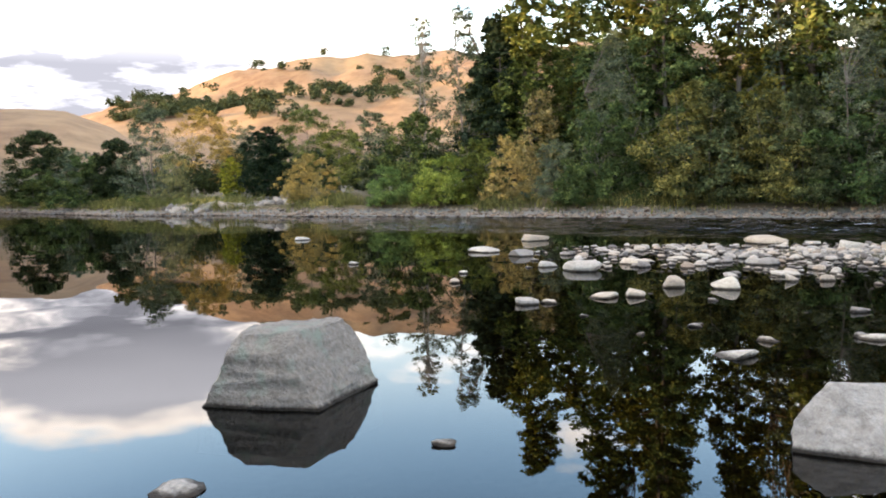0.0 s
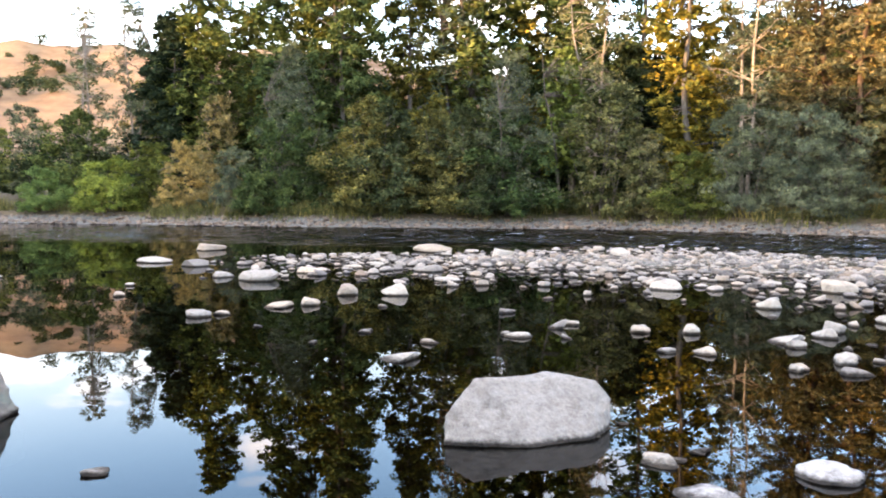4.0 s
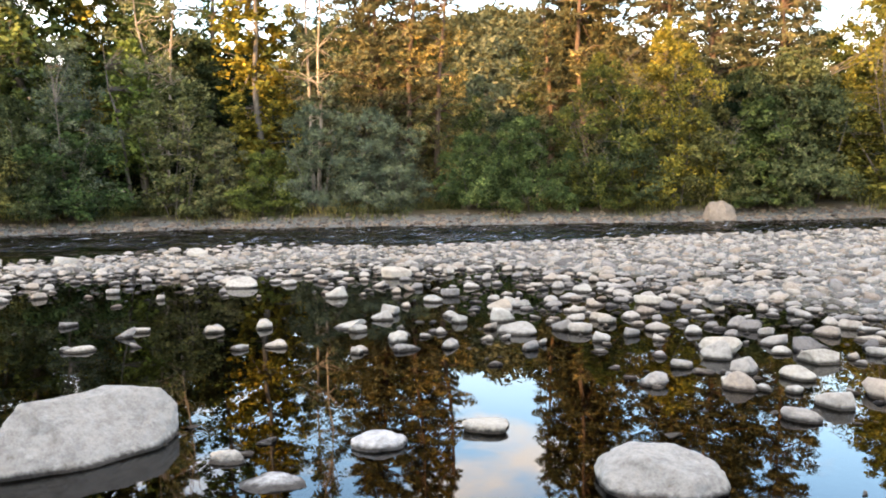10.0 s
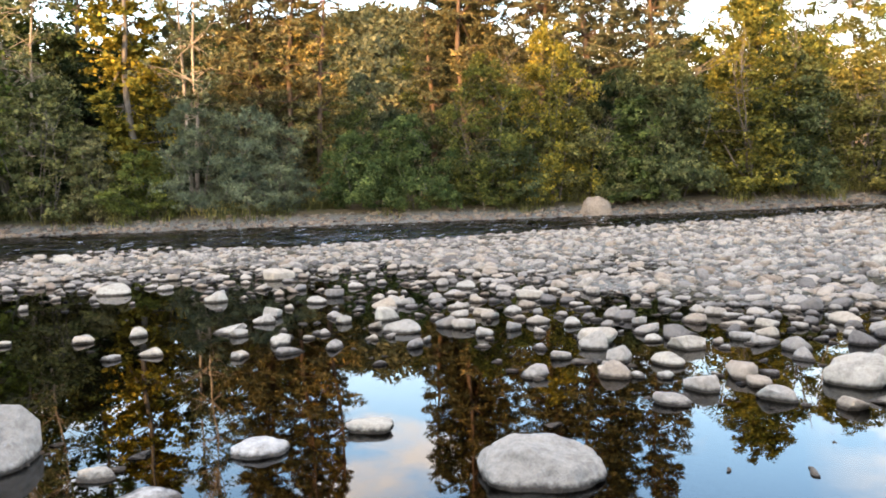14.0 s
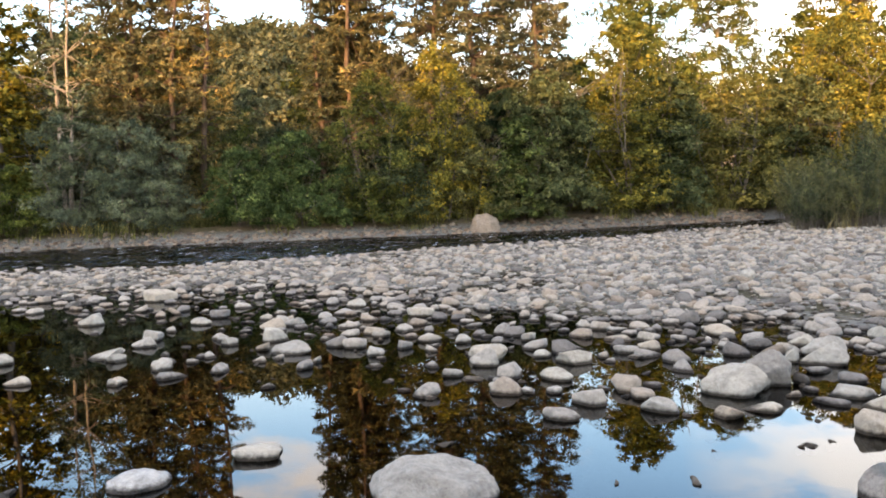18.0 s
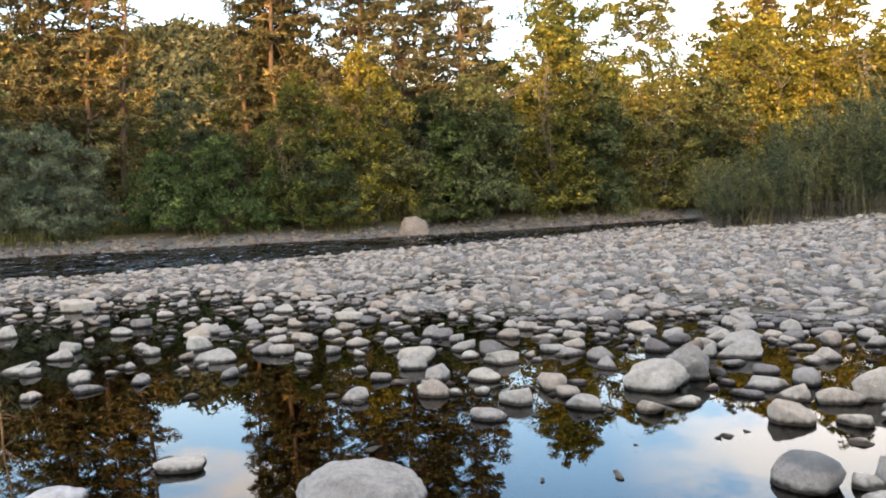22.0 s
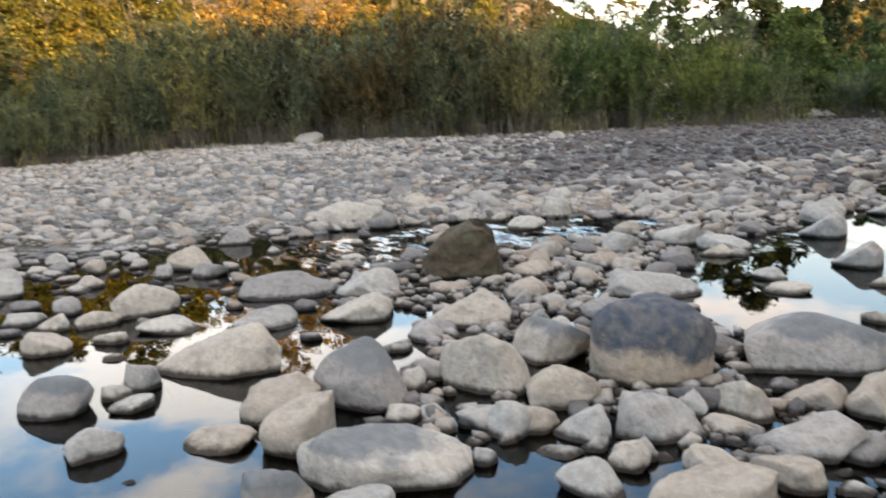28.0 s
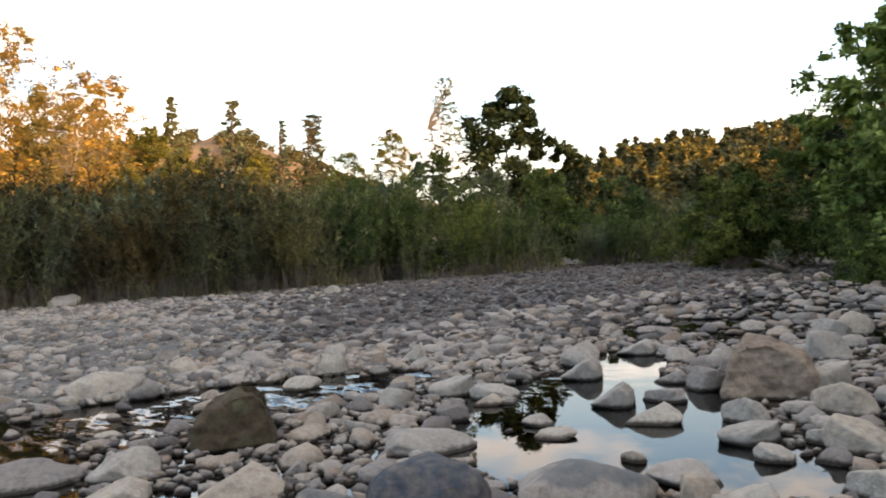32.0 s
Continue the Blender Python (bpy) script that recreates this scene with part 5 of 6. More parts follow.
    # the crown is a heap of lobes, each with its own lit cap and shaded hollow below
    thin = kind == "sparse"
    dense = kind in ("oak", "golden", "alder", "shrub", "bright")
    lobe_w = half * (0.30 if profile == "cone" else 0.40 if lofty else 0.34)
    n_lobe = int(np.clip(2 * math.pi * half * H * (hi - lo) * 0.8 / (math.pi * lobe_w ** 2) * (0.85 if thin else 1.7 if lofty else 1.3), 18, 90))
    lobes = []
    for k in range(n_lobe):
        h = (k + rng.uniform(0.0, 1.0)) / n_lobe
        if profile in ("bush", "cone"):
            h = h ** 1.2
        a = k * 2.4 + rng.uniform(-0.6, 0.6)
        rad = half * reach(h) * rng.uniform(0.25, 0.9) * (1 + 0.15 * math.sin(3 * a + seed) + 0.12 * math.sin(21 * h + seed * 2))
        wide_l = lobe_w * rng.uniform(0.7, 1.3) * (1.2 - 0.85 * h if profile == "cone" else 0.62 + 0.38 * min(1.0, (1.1 - h) * 2.0))
        lobes.append((np.array([rad * math.cos(a), rad * math.sin(a), max(wide_l * 0.6, H * (lo + (hi - lo) * h) - wide_l * 0.6)]), wide_l, a, h))
    n_c = n_lobe * 5
    for c in range(n_c):
        at, wide_l, a, h = lobes[c % n_lobe]
        way = rng.normal(size=3)
        way[2] = abs(way[2]) * 0.95 if rng.random() < (0.55 if dense else 0.72) else way[2]
        way += 0.35 * np.array([math.cos(a), math.sin(a), 0.2])
        way /= np.linalg.norm(way)
        inner = rng.random() < 0.15
        centre = at + way * wide_l * (rng.uniform(0.0, 0.5) if inner else rng.uniform(0.6, 1.05)) * np.array([1, 1, 0.55 if profile == "cone" else 0.9])
        centre[2] = max(0.25, min(centre[2], H - 0.1))
        s = wide_l * rng.uniform(0.28, 0.52) * (1.25 if dense else 1.0)
        lot.clump(centre, s, max(8, int(total / n_c * rng.uniform(0.6, 1.4))), 0.5 if profile == "cone" or kind == "pine" else 0.75, 0.25, way)
        if c < n_lobe or (thin and c % 2 == 0):
            rad = math.hypot(centre[0], centre[1])
            line = lines[int(rng.integers(len(lines)))]
            want = centre[2] - (0.2 + 0.45 * rad)
            i = int(np.clip(np.searchsorted(line[:, 2], want), 1, 7))
            lot.limb(line[i], centre, 0.032 if stems == 1 else 0.024, 0.06)
    v, f = lot.leaves(ll, lw, droop, 0.6 if kind in ("tan", "gwillow") else 0.0)
    wood = mesh_of("trunk", np.concatenate(lot.wood_v[:n_trunk]), np.concatenate(lot.wood_f[:n_trunk]), bark, True)
    limbs = mesh_of("branchwork", np.concatenate(lot.wood_v[n_trunk:]), np.concatenate(lot.wood_f[n_trunk:]) - n_trunk_v, bark, True)
    return wood, limbs, mesh_of("crown", v, f, LEAF[leaf])


TREE_WORDS = {
    "cotton": ("tree", "tall dense green broadleaf tree on the far bank"), "broad": ("tree", "full green broadleaf tree on the bank"), "broadg": ("tree", "tall tree, its leaf colour gilded for the low sun"),
    "oak": ("tree", "dense dark green oak with a rounded crown"), "open": ("tree", "open tree with pale limbs, sunlight put into its amber leaf colour"), "gtall": ("tree", "slender grey-green willow tree"),
    "gwillow": ("shrub", "soft grey-green willow bush by the water"), "shrub": ("shrub", "leafy green riverside shrub"), "bright": ("shrub", "bright green shrub at the water's edge"),
    "tan": ("shrub", "dry tan upright shrub on the bank"), "alder": ("tree", "spreading olive-green alder with many stems"), "golden": ("tree", "bushy tree with golden evening sun put into its leaf colour"),
    "yellow": ("shrub", "small shrub in bright yellow autumn leaf"), "lime": ("tree", "small lime-green tree lit from above"), "sparse": ("tree", "thin sparse tree with pale stems"),
    "pine": ("tree", "tall grey pine with reddish trunk and thin needles"), "spire": ("tree", "pointed conifer beyond the gravel bar"),
}
MODELS = {}
made_trees = 0


def plant(kind, x, y, tall, wide):
    """A tree or shrub standing at x, y; two models of each kind take turns."""
    global made_trees
    made_trees += 1
    far_r = math.hypot(x - CX, y - CY)
    if far_r > 24 and y > -6:
        away = Vector((x - CX, y - CY)).normalized()
        want, r = 5.0 if kind in ("cotton", "broad", "pine", "sparse", "oak", "lime", "open") else min(4.0, 1.0 + wide * 0.30), far_r
        while float(inside_distance(np.array([x]), np.array([y]), FAR, False)[0]) < want and r < far_r + 14:
            r += 0.4
            x, y = CX + away.x * r, CY + away.y * r
        tall, wide = 1.4 + (tall - 1.4) * r / far_r, wide * r / far_r
    z = ground_at(x, y)
    turn = (made_trees * 137.5) % 360
    word, label = TREE_WORDS[kind]
    wide *= 2.0 if kind == "spire" else 1.18 if far_r > 24 else 1.0
    want = min(max(wide / tall, 0.26), 1.3)
    aspect = min((0.26, 0.36, 0.5, 0.68, 0.95, 1.3), key=lambda a: abs(math.log(a / want)))
    key = (kind, aspect, made_trees % 2 if kind in ("cotton", "pine", "golden", "shrub") else 0)
    if key not in MODELS:
        MODELS[key] = tree_kind(kind, 300 + 17 * len(MODELS) // 2 * 2 + key[2], aspect)
    wood, limbs, crown = MODELS[key]
    root = new("shrub" if word == "shrub" else "tree")
    grow = tall / 10
    across = grow * want / aspect
    root.matrix_world = pose(x, y, z - 0.05, 0, 0, turn) @ Matrix.Diagonal((across, across, grow, 1))
    part("branchwork", limbs, part("trunk", wood, root))
    part("crown", crown, root)
    return tagged(root, label, word, "trees and shrubs of the river banks")


plant("oak", -44.9, 79.9, 7.5, 6.5)
plant("gwillow", -36.5, 70.8, 5.3, 4.0)
plant("shrub", -41.5, 72.6, 3.6, 7.1)
plant("shrub", -33.1, 65.8, 4.5, 5.0)
plant("oak", -30.1, 65.1, 5.6, 4.6)
plant("gtall", -28.3, 68.0, 8.7, 5.2)
plant("gwillow", -24.4, 63.1, 4.2, 2.9)
plant("open", -24.9, 71.5, 8.2, 7.0)
plant("gtall", -23.9, 80.2, 7.4, 5.9)
plant("yellow", -19.7, 62.7, 3.4, 1.9)
plant("oak", -16.4, 61.5, 5.5, 3.6)
plant("broad", -16.1, 74.0, 8.3, 5.9)
plant("tan", -11.7, 54.5, 3.5, 4.0)
plant("broad", -11.4, 64.7, 5.6, 4.7)
plant("bright", -5.5, 49.4, 2.5, 2.8)
plant("bright", -2.1, 45.7, 3.0, 3.3)
plant("gwillow", -11.0, 83.0, 8.3, 5.3)
plant("sparse", -4.0, 59.6, 13.1, 3.2)
plant("sparse", -0.9, 57.8, 13.7, 3.9)
plant("shrub", -4.4, 55.6, 5.8, 4.4)
plant("oak", 1.4, 55.8, 12.1, 4.0)
plant("cotton", 3.8, 53.7, 16.8, 4.2)
plant("cotton", 6.6, 57.4, 13.4, 3.7)
plant("cotton", 7.9, 49.2, 18.8, 4.6)
plant("cotton", 10.4, 46.7, 18.1, 4.4)
plant("gtall", 7.4, 44.2, 9.1, 3.5)
plant("shrub", 0.2, 47.8, 3.8, 3.1)
plant("tan", 1.9, 44.7, 3.8, 2.9)
plant("gwillow", 4.2, 42.6, 3.4, 2.7)
plant("shrub", 6.7, 41.3, 5.2, 3.6)
plant("alder", 10.2, 37.5, 5.6, 5.2)
plant("alder", 12.9, 35.6, 4.9, 4.0)
plant("gtall", 16.9, 42.7, 19.0, 4.3)
plant("tan", 4.1, 51.6, 6.5, 2.9)
plant("shrub", 4.9, 39.5, 2.1, 2.5)
plant("cotton", 10.5, 44.6, 16.0, 4.3)
plant("cotton", 15.0, 45.5, 15.7, 4.9)
plant("cotton", 18.3, 42.1, 19.3, 4.7)
plant("alder", 10.2, 34.4, 5.1, 4.3)
plant("alder", 12.9, 32.4, 4.8, 3.5)
plant("shrub", 14.4, 30.7, 4.4, 3.4)
plant("gtall", 16.4, 35.3, 7.9, 3.6)
plant("lime", 19.2, 35.0, 8.0, 1.8)
plant("alder", 19.0, 30.2, 5.8, 3.6)
plant("shrub", 21.2, 27.6, 2.8, 3.2)
plant("sparse", 21.4, 36.1, 14.4, 3.9)
plant("cotton", 21.6, 42.8, 17.4, 4.1)
plant("cotton", 22.6, 40.1, 16.3, 3.9)
plant("broad", 26.6, 40.0, 18.2, 4.5)
plant("oak", 25.3, 38.4, 8.7, 4.2)
plant("cotton", 23.0, 30.3, 13.7, 3.5)
plant("sparse", 26.2, 30.3, 14.8, 4.0)
plant("tan", 18.8, 27.1, 3.6, 1.9)
plant("gwillow", 21.8, 24.9, 4.6, 3.3)
plant("gwillow", 22.7, 22.7, 4.2, 3.2)
plant("pine", 25.8, 26.7, 12.3, 3.5)
plant("pine", 26.0, 25.6, 15.7, 2.8)
plant("pine", 26.9, 24.5, 13.5, 2.4)
plant("gwillow", 22.6, 21.4, 3.6, 2.8)
plant("gwillow", 38.1, 29.5, 6.8, 6.4)
plant("shrub", 23.8, 18.5, 3.1, 2.8)
plant("shrub", 25.0, 16.9, 3.6, 3.2)
plant("golden", 29.1, 16.0, 6.2, 3.4)
plant("golden", 31.3, 14.0, 7.4, 3.8)
plant("alder", 27.9, 14.1, 3.7, 3.3)
plant("alder", 30.0, 12.1, 4.0, 3.4)
plant("pine", 40.6, 24.6, 11.1, 2.6)
plant("pine", 38.3, 22.1, 16.2, 4.1)
plant("pine", 40.2, 18.7, 16.7, 4.1)
plant("pine", 39.5, 15.3, 17.1, 4.2)
plant("oak", 36.1, 12.7, 5.6, 3.0)
plant("alder", 33.8, 10.2, 6.2, 4.2)
plant("pine", 42.3, 13.2, 15.6, 4.1)
plant("pine", 39.8, 23.6, 17.6, 3.0)
plant("pine", 39.7, 21.8, 15.4, 4.2)
plant("pine", 43.2, 19.4, 18.7, 4.4)
plant("pine", 45.4, 16.8, 18.8, 4.5)
plant("pine", 50.1, 15.3, 12.9, 4.0)
plant("alder", 35.8, 10.7, 6.2, 3.9)
plant("shrub", 34.5, 11.7, 4.6, 2.8)
plant("golden", 37.7, 7.7, 8.6, 4.2)
plant("alder", 38.1, 5.8, 6.2, 3.8)
plant("alder", 39.4, 2.9, 6.2, 3.9)
plant("broadg", 59.4, 11.5, 17.6, 7.4)
plant("sparse", 62.4, 4.2, 14.8, 3.9)
plant("spire", 80.6, 0.5, 18.8, 2.8)
plant("pine", 75.5, -3.4, 17.8, 4.2)
plant("broadg", 70.1, -8.6, 18.1, 6.8)
plant("golden", 46.5, -1.3, 9.4, 5.6)
plant("golden", 50.4, -4.5, 8.8, 5.3)
plant("broadg", 57.6, -10.8, 13.3, 6.6)
plant("alder", 42.5, 0.7, 6.5, 4.1)
plant("golden", 55.6, 0.6, 11.2, 6.7)
plant("golden", 56.5, -4.1, 11.6, 6.8)
plant("golden", 51.8, -9.4, 11.3, 6.8)
plant("pine", 75.6, -3.1, 17.9, 4.8)
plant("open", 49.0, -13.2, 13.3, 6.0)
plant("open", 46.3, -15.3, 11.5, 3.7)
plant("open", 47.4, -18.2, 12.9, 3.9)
plant("broadg", 55.2, -25.4, 11.5, 5.1)
plant("golden", 44.8, -19.2, 6.8, 4.1)
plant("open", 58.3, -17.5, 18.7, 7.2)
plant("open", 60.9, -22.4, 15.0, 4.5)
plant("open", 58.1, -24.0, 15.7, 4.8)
plant("golden", 54.1, -17.4, 11.0, 5.9)
plant("spire", 81.7, -39.8, 20.9, 3.8)
plant("golden", 64.7, -29.0, 13.4, 4.0)
plant("spire", 59.1, -31.5, 11.1, 3.3)
plant("spire", 83.2, -47.9, 21.2, 4.7)
plant("golden", 54.5, -27.3, 9.8, 3.8)
plant("spire", 88.6, -58.1, 20.5, 2.2)
plant("pine", 70.1, -49.7, 17.4, 4.2)
plant("golden", 57.9, -44.5, 11.1, 4.1)
plant("broadg", 84.0, -72.5, 19.3, 6.2)
plant("golden", 53.8, -32.8, 9.5, 3.9)
plant("sparse", 47.5, -47.2, 15.8, 3.3)
plant("oak", 38.6, -44.6, 12.5, 7.8)
plant("shrub", 34.1, -32.4, 7.1, 3.9)
plant("shrub", 28.1, -35.1, 5.2, 5.0)
plant("oak", 36.4, -49.0, 8.2, 2.5)
plant("shrub", 24.1, -35.6, 4.4, 3.6)
plant("shrub", 36.7, -29.4, 5.7, 3.9)
plant("gwillow", 29.3, -31.4, 5.2, 3.9)
plant("shrub", 14.5, -31.0, 3.4, 3.2)
plant("shrub", 7.6, -21.3, 1.7, 1.5)
plant("oak", 14.3, -38.4, 6.1, 3.1)
plant("lime", 8.6, -28.3, 8.2, 4.6)
plant("bright", 8.1, -27.6, 8.0, 4.4)
plant("shrub", 12.6, -29.6, 4.2, 4.2)
plant("shrub", 14.2, -27.9, 3.4, 3.6)
plant("broad", 5.8, -29.1, 7.8, 5.2)
plant("shrub", 7.2, -26.4, 2.4, 3.0)
plant("shrub", 5.4, -26.8, 2.1, 3.2)
plant("gwillow", 11.0, -24.6, 1.1, 0.7)
plant("shrub", 3.3, -26.4, 6.3, 4.7)
plant("shrub", 3.6, -25.6, 2.0, 3.0)
plant("golden", 43.8, 8.1, 11.6, 6.2)
plant("broadg", 52.0, 5.0, 12.5, 6.0)
plant("golden", 55.0, -1.5, 12.0, 7.0)
plant("broadg", 56.0, -6.0, 13.0, 6.0)
plant("pine", 37.3, 23.9, 14.5, 2.6)
plant("pine", 27.2, 23.3, 12.5, 2.2)


# ---- the wood behind the front row ----
rng = np.random.default_rng(77)
for yaw_deg in np.arange(0.5, -104, -2.2):
    if -55.5 < yaw_deg < -49.0 or (-66 < yaw_deg < -55 and rng.random() < 0.3):
        continue
    far_off = np.interp(yaw_deg, [-104, -90, -70, -55, -30, 0], [70, 54, 41, 37, 42, 50]) + rng.uniform(7, 17)
    if yaw_deg > -24:
        kind, tall = ["cotton", "oak", "cotton", "broad"][int(rng.integers(4))], rng.uniform(8.5, 12.5)
    elif yaw_deg > -48:
        kind, tall = ["cotton", "broad", "oak", "pine", "oak"][int(rng.integers(5))], rng.uniform(8, 12)
    elif yaw_deg > -84:
        kind, tall = ["pine", "broadg", "golden", "oak", "pine"][int(rng.integers(5))], rng.uniform(8, 11)
    else:
        kind, tall = ["golden", "broadg", "golden"][int(rng.integers(3))], rng.uniform(8, 11)
    a = radians(yaw_deg + rng.uniform(-0.8, 0.8))
    plant(kind, CX - far_off * math.sin(a), CY + far_off * math.cos(a), tall, tall * 0.55)

# unseen wood added round behind the camera, to shade what faces the near bank
for k, yaw_deg in enumerate(np.arange(78, 184, 7.5)):
    a, far_off = radians(yaw_deg + rng.uniform(-2, 2)), rng.uniform(13, 19)
    plant("broad", CX - far_off * math.sin(a), CY + far_off * math.cos(a), rng.uniform(8, 11), rng.uniform(5, 7))

# ---- undergrowth on the far bank: a continuous fringe of low bushes and grass ----
def fringe(name, label, spots, tall, wide, n, long, leaf_w, mat, seed, upright=0.0):
    """Low leafy growth in one mesh."""
    rng = np.random.default_rng(seed)
    lot = Lot(seed)
    z0 = ground_height(spots[:, 0], spots[:, 1])
    for (x, y), z in zip(spots, z0):
        h, w = rng.uniform(*tall), rng.uniform(*wide)
        for _ in range(8):
            lot.clump((x + rng.normal(0, w * 0.35), y + rng.normal(0, w * 0.35), z + h * rng.uniform(0.25, 0.85)), w * rng.uniform(0.18, 0.36), n // 8, 0.8, 0.3)
    v, f = lot.leaves(long, leaf_w, 0.0, upright)
    return tagged(new(name, mesh_of(name, v, f, mat)), label, "plants", kind="stuff")


def along_far(n, lo, hi, seed, x0=-60, x1=46):
    return sown(n, (x0, -4, x1, 92), seed, lambda x, y: ((inside_distance(x, y, FAR, False) > lo) & (inside_distance(x, y, FAR, False) < hi)) * 1.0, 60)


fringe("undergrowth", "low green bushes at the foot of the far wood", along_far(46, 2.6, 6, 31), (0.4, 1.0), (0.8, 1.5), 420, 0.13, 0.085, LEAF["green"], 32)
# the dark leaf paints the shaded gaps between the crowns
fringe("undergrowth", "olive undergrowth behind the far bank, darkened in leaf colour for shade", along_far(110, 8, 16, 33), (1.6, 3.6), (1.6, 3.0), 560, 0.20, 0.13, LEAF["dark"], 34)
fringe("undergrowth", "mixed olive bushes in the wood, their shade put into the leaf colour", along_far(120, 13, 26, 35), (3, 6.5), (2.2, 3.6), 560, 0.26, 0.17, LEAF["dark"], 36)


def patchy(spots, level):
    """Keeps the spots of uneven patches along the bank."""
    return spots[waves(spots[:, 0], spots[:, 1], 7.0, 88) > level]


def blades(name, label, spots, tall, per, spread, mat, seed, wide=0.012, lean=0.25, leafy=0):
    """Upright wands or grass blades in one mesh; with leafy, narrow leaves along each wand."""
    rng = np.random.default_rng(seed)
    p = np.repeat(spots, per, 0) + rng.normal(0, spread, (len(spots) * per, 2))
    n = len(p)
    z = ground_height(p[:, 0], p[:, 1])
    h = np.repeat(rng.uniform(*tall, len(spots)), per) * rng.uniform(0.55, 1.1, n)
    a = rng.uniform(0, 6.283, n)
    tip = np.stack([np.cos(a), np.sin(a)], -1) * (h * np.abs(rng.normal(0, lean, n)))[:, None]
    tip += np.repeat((rng.normal(0, 0.25 * lean, (len(spots), 2))), per, 0) * h[:, None]
    b = rng.uniform(0, 3.14, n)
    side = np.stack([np.cos(b), np.sin(b)], -1) * wide
    foot, mid, top = np.c_[p, z - 0.05], np.c_[p + tip * 0.35, z + h * 0.55], np.c_[p + tip, z + h]
    s3 = np.c_[side, np.zeros(n)]
    v = [np.stack([foot - s3, foot + s3, mid + s3 * 0.8, mid - s3 * 0.8], 1), np.stack([mid - s3 * 0.8, mid + s3 * 0.8, top + s3 * 0.2, top - s3 * 0.2], 1)]
    for k in range(leafy):
        t = rng.uniform(0.3, 1.0, n)[:, None]
        at = np.where(t < 0.55, foot + (mid - foot) * t / 0.55, mid + (top - mid) * (t - 0.55) / 0.45)
        d = rng.normal(size=(n, 3)) * (1, 1, 0.4) + (0, 0, 0.7)
        d /= np.linalg.norm(d, axis=1)[:, None]
        w = np.cross(d, rng.normal(size=(n, 3)))
        w /= np.linalg.norm(w, axis=1)[:, None]
        L = rng.uniform(0.12, 0.26, n)[:, None]
        v.append(np.stack([at, at + d * L * 0.5 + w * 0.016, at + d * L, at + d * L * 0.5 - w * 0.016], 1))
    v = np.concatenate(v).reshape(-1, 3)
    return tagged(new(name, mesh_of(name, v, np.arange(len(v)).reshape(-1, 4), mat)), label, "plants", kind="stuff")


REEDS = [(28.4, 1.3), (29.8, -3), (30.8, -7), (30, -10), (27.6, -14), (24.6, -20), (22.8, -25), (20, -31), (16.6, -35), (14.5, -40)]


def along_reeds(n, lo, hi, seed):
    return sown(n, (12, -44, 50, 6), seed, lambda x, y: ((inside_distance(x, y, REEDS, False) > lo) & (inside_distance(x, y, REEDS, False) < hi) & (y < 0.055 * (x - 0.6) - 1.3)) * 1.0, 40)


def willow_model(seed, mat, wands=64, spread=0.30):
    """A clump of thin wands that fan out from one foot, each set with narrow leaves; 4 m high."""
    rng = np.random.default_rng(seed)
    lot = Lot(seed)
    leaf_v = []
    for _ in range(wands):
        a, lean, h = rng.uniform(0, 6.283), abs(rng.normal(0, spread)), 4.0 * rng.uniform(0.45, 1.0)
        foot = np.array([rng.normal(0, 0.28), rng.normal(0, 0.28), -0.05])
        t = np.linspace(0, 1, 4)[:, None]
        way = np.array([math.cos(a), math.sin(a), 0.0])
        p = foot + np.array([0, 0, h]) * t * (1 - 0.12 * lean * t) + way * (lean * h) * (0.35 * t + 0.65 * t ** 2.2)
        lot.tube(p, 0.011 * np.linspace(1, 0.25, 4), 3)
        n = int(84 * h / 4)
        s = rng.uniform(0.22, 1.0, n) ** 0.7 * 3
        i = np.minimum(s.astype(int), 2)
        at = p[i] + (p[i + 1] - p[i]) * (s - i)[:, None]
        d = rng.normal(size=(n, 3)) * (0.8, 0.8, 0.45) + (0, 0, 0.75) + way * 0.3
        d /= np.linalg.norm(d, axis=1)[:, None]
        w = np.cross(d, rng.normal(size=(n, 3)))
        w /= np.linalg.norm(w, axis=1)[:, None]
        L = rng.uniform(0.14, 0.30, n)[:, None]
        leaf_v.append(np.stack([at + w * 0.020, at + d * L, at - w * 0.020], 1))
    v = np.concatenate(leaf_v).reshape(-1, 3)
    return mesh_of("stem", np.concatenate(lot.wood_v), np.concatenate(lot.wood_f), BARK, True), mesh_of("foliage", v, np.arange(len(v)).reshape(-1, 3), mat)


WILLOWS = [(willow_model(400 + k, LEAF[leaf], 64, sp), label) for k, (leaf, sp, label) in enumerate([
    ("reed", 0.22, "grey-green willow bush with upright feathery wands"), ("reed", 0.30, "grey-green willow bush with upright feathery wands"), ("grey", 0.28, "pale silvery willow bush with drooping tips"),
    ("brown", 0.25, "browning willow bush with bare lower stems"), ("brown", 0.34, "browning willow bush with bare lower stems"), ("green", 0.24, "dark green willow bush behind the gravel bar")])]
rng = np.random.default_rng(78)
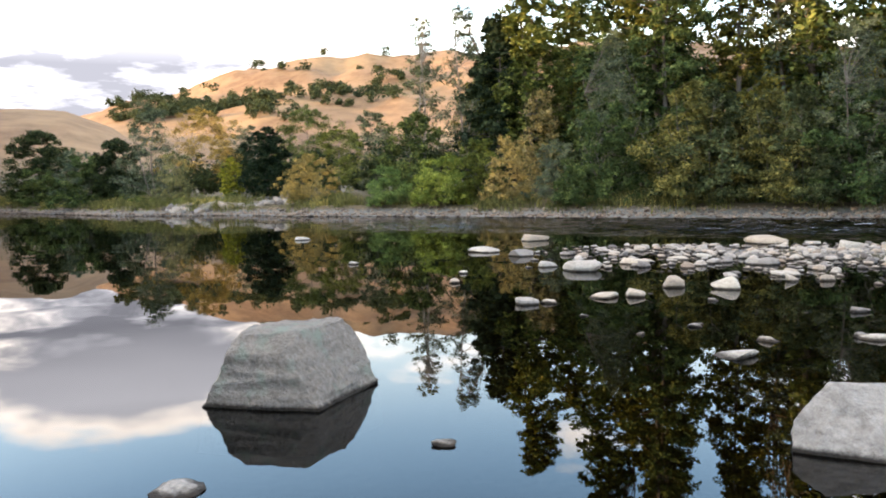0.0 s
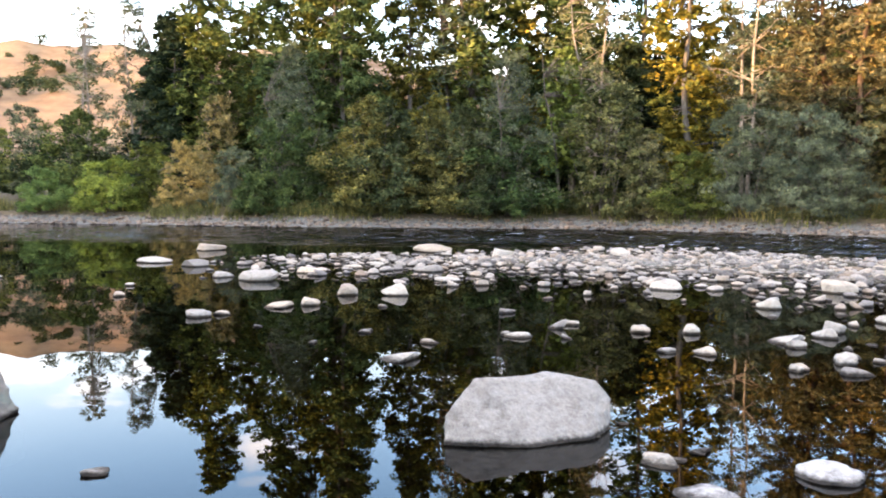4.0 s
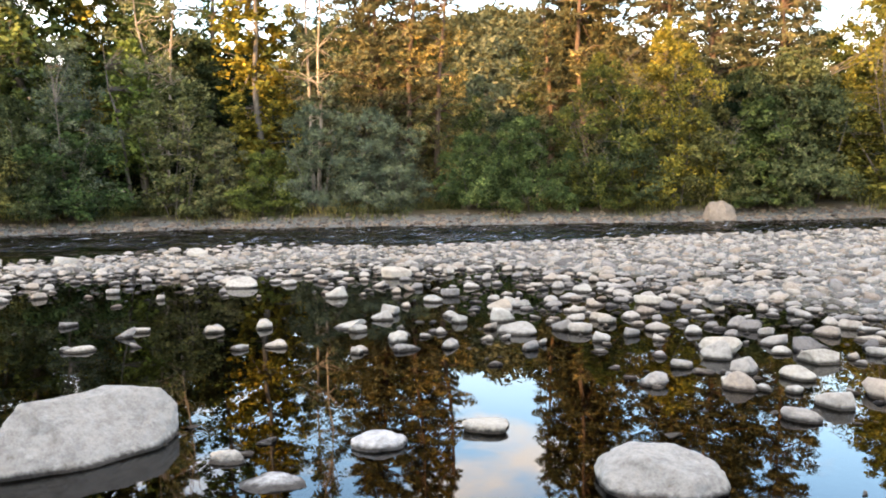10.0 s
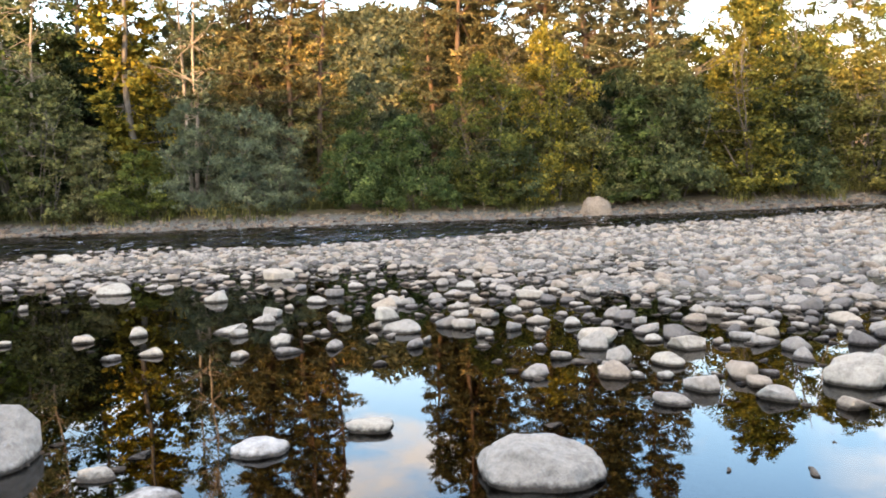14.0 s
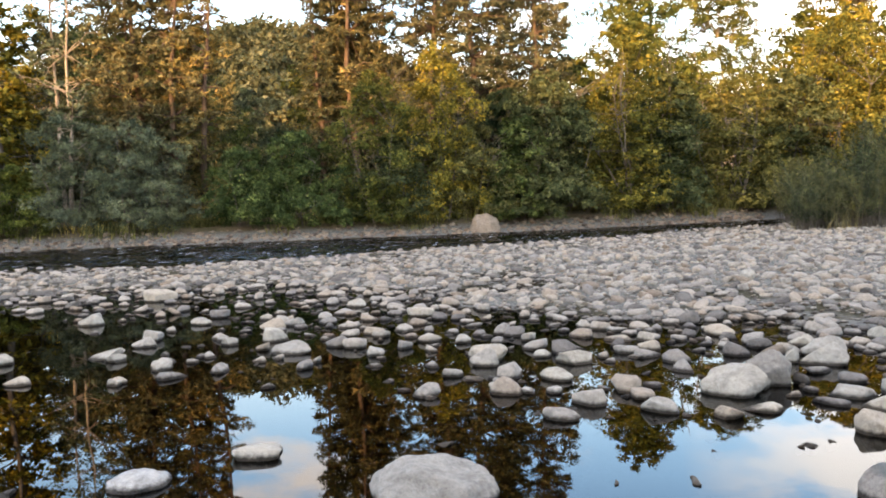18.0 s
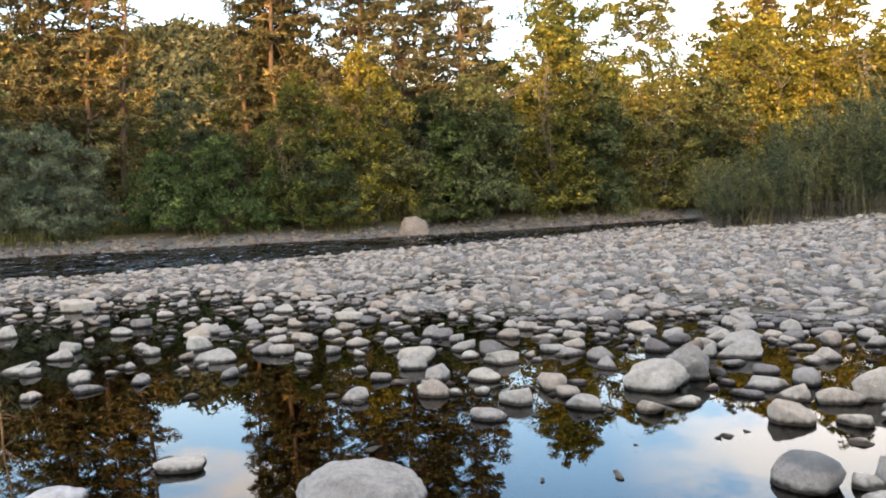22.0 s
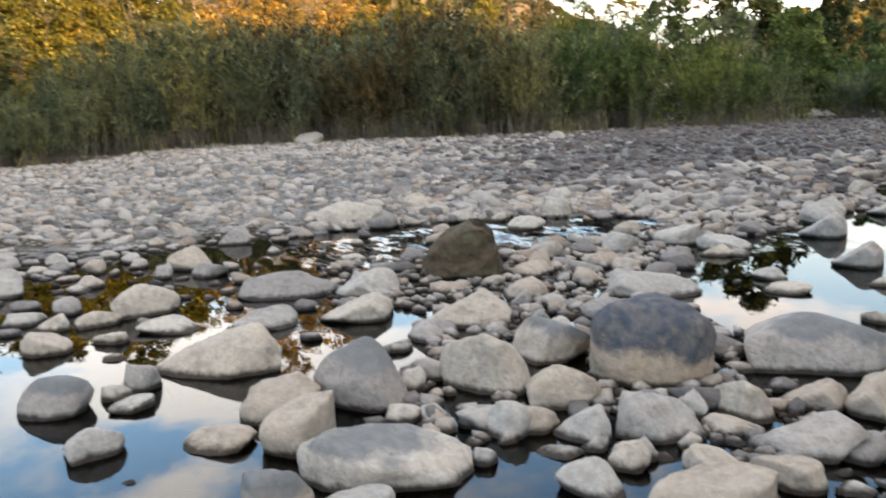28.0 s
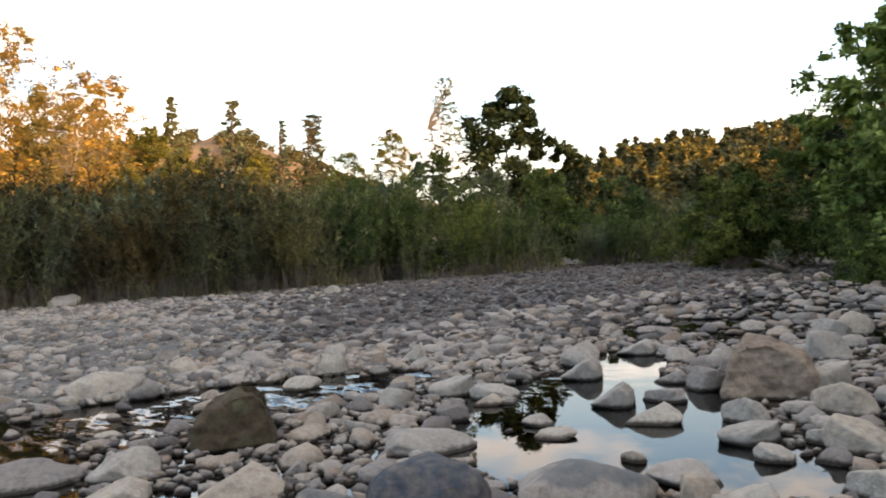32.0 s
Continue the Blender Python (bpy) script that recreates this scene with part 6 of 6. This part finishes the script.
for row, (n, lo, hi, low, high) in enumerate([(46, 0.3, 1.6, 2.0, 3.1), (52, 1.8, 4.2, 2.9, 4.0), (46, 4.2, 8.5, 3.6, 4.9)]):
    for x, y in along_reeds(n, lo, hi, 141 + row):
        k = [0, 1, 0, 2, 1][int(rng.integers(5))] if y > -9 else [3, 4, 0, 3, 2][int(rng.integers(5))] if y > -20 else [5, 5, 2, 1, 5][int(rng.integers(5))]
        (wands, foliage), label = WILLOWS[k]
        tall = rng.uniform(low, high) * 1.32 * (1.0 if y > -18 else 0.85 if y > -28 else 0.66) * min(1.0, 0.5 + max(0.0, -1.0 - y) * 0.12) / 4
        bush = new("willow_bush")
        bush.matrix_world = pose(x, y, ground_at(x, y) - 0.03, 0, 0, rng.uniform(0, 360)) @ Matrix.Diagonal((tall * 1.15, tall * 1.15, tall, 1))
        part("stem", wands, bush)
        part("foliage", foliage, bush)
        tagged(bush, label, "willow bush", "willow bushes on the gravel bar")
blades("dry_grass", "dry straw stalks at the foot of the thicket", along_reeds(90, -0.1, 1.6, 45), (0.4, 1.2), 16, 0.25, LEAF["tan"], 46, 0.008, 0.4)
blades("willow_wands", "thin leafy willow wands at the edge of the thicket", along_reeds(80, -0.5, 2.2, 51), (1.3, 3.0), 12, 0.35, LEAF["reed"], 52, 0.007, 0.2, 7)
blades("bank_grass", "tufts of green and straw grass on the far shore", patchy(along_far(1000, 1.3, 5.0, 47), -0.2), (0.35, 0.95), 44, 0.32, LEAF["olive"], 48, 0.014, 0.38)
blades("bank_grass", "yellow straw grass clumps on the far shore", patchy(along_far(420, 1.7, 4.6, 49), 0.35), (0.3, 0.85), 40, 0.28, LEAF["straw"], 50, 0.012, 0.38)


# ---- distant oaks and pines on the hills ----
def hill_trees(name, label, yaw0, yaw1, r0, r1, n, tall, mat, seed, keep=None, slim=0.9, pointed=False):
    rng = np.random.default_rng(seed)
    lot = Lot(seed)
    got = 0
    for _ in range(n * 30):
        if got >= n:
            break
        yw, r = rng.uniform(yaw0, yaw1), rng.uniform(r0, r1)
        x, y = CX - r * math.sin(radians(yw)), CY + r * math.cos(radians(yw))
        if keep and rng.random() > keep(yw, r, x, y):
            continue
        got += 1
        z, h = ground_at(x, y), rng.uniform(*tall)
        if pointed:
            for k in range(6):
                up = (k + 0.6) / 6
                lot.clump((x, y, z + h * up), h * 0.30 * (1.06 - up), 44, 0.85)
            continue
        for k in range(5):
            lot.clump((x + rng.normal(0, h * 0.22 * slim), y + rng.normal(0, h * 0.22 * slim), z + h * rng.uniform(0.08, 0.6)), h * rng.uniform(0.25, 0.42) * slim, 44, 0.8 / slim)
    v, f = lot.leaves(tall[1] * 0.12, tall[1] * 0.1)
    return tagged(new(name, mesh_of(name, v, f, mat)), label, "trees", kind="stuff")


def gully(yw, r, x, y):
    up = (ground_at(x, y) - 1.4) / r
    return math.exp(-((up - np.interp(yw, [4, 7, 10, 15, 22, 26], [0.138, 0.130, 0.117, 0.105, 0.098, 0.088])) / 0.011) ** 2)


hill_trees("hill_oaks", "dark oaks in a band across the golden hillside", 4, 25, 250, 440, 190, (3, 6), LEAF["far"], 61, gully)
hill_trees("hill_oaks", "single oaks on the golden hilltop", -8, 26, 300, 455, 34, (4, 7), LEAF["far"], 62)
hill_trees("hill_woods", "wooded slope across the valley", -64, -40, 200, 420, 420, (8, 15), LEAF["pine"], 63)
hill_trees("hill_woods", "sunlit conifers and oaks on the hill downstream", -176, -139, 130, 255, 260, (5, 10), LEAF["pine"], 64, None, 0.5, True)
# same slope again, with the sunlight painted in as amber leaves
hill_trees("hill_woods", "trees on the hill downstream, golden sunlight put into their leaf colour", -176, -139, 130, 255, 430, (5, 9), LEAF["amber"], 67, None, 0.6, True)
hill_trees("hill_woods", "scattered trees on the low hills", -132, -100, 300, 540, 240, (6, 11), LEAF["pine"], 65)


# ---- driftwood and floating bits ----
def drift(name, x, y, long, thick, turn, label, z=0.01, seed=1, up=0.0, twigs=0):
    """A worn piece of wood: a bent tapering limb with broken stubs."""
    lot = Lot(seed)
    t = np.linspace(-0.5, 0.5, 7)
    p = np.stack([t * long, 0.08 * long * np.sin(t * 5 + seed), up * (t + 0.5) * long], -1)
    lot.tube(p, thick * np.array([0.35, 0.8, 1, 0.9, 0.75, 0.5, 0.15]), 6)
    ob = new(name, mesh_of(name, np.concatenate(lot.wood_v), np.concatenate(lot.wood_f), BARK, True))
    ob.matrix_world = pose(x, y, z, 0, 0, turn)
    for k in range(twigs):
        twig = Lot(seed + 50 + k)
        i = int(twig.rng.integers(1, 6))
        twig.limb(p[i], p[i] + twig.rng.normal(0, 0.3, 3) * long * (1, 1, 0.5) + (0, 0, 0.35 * long), thick * 0.4, 0.05, 4)
        part("branch", mesh_of("branch", np.concatenate(twig.wood_v), np.concatenate(twig.wood_f), BARK, True), ob)
    return tagged(ob, label, "driftwood")


drift("floating_bark", 4.49, 0.18, 0.13, 0.018, 35, "dark curled strip of bark floating on the pool", 0.004, 3)
drift("floating_leaf", 4.34, 0.53, 0.07, 0.010, 10, "small dark leaf floating on the pool", 0.003, 5)
drift("root_snag", 9.4, -20.8, 0.7, 0.09, 40, "dark tangled root snag on the stones", 0.32, 7, 0.4, 12)
boulder(14.2, -28.6, 2.6, 1.3, 0.42, -60, 52, ROCK_TAN, "low tan sandy mound at the end of the bar", cuts=3, rough=0.1, flat=0.8, z=0.3, shape=blunt)
boulder(14.9, -30.2, 2.2, 1.2, 0.95, -60, 54, ROCK_BROWN, "brown boulder behind the sandy mound", cuts=6, z=0.3)
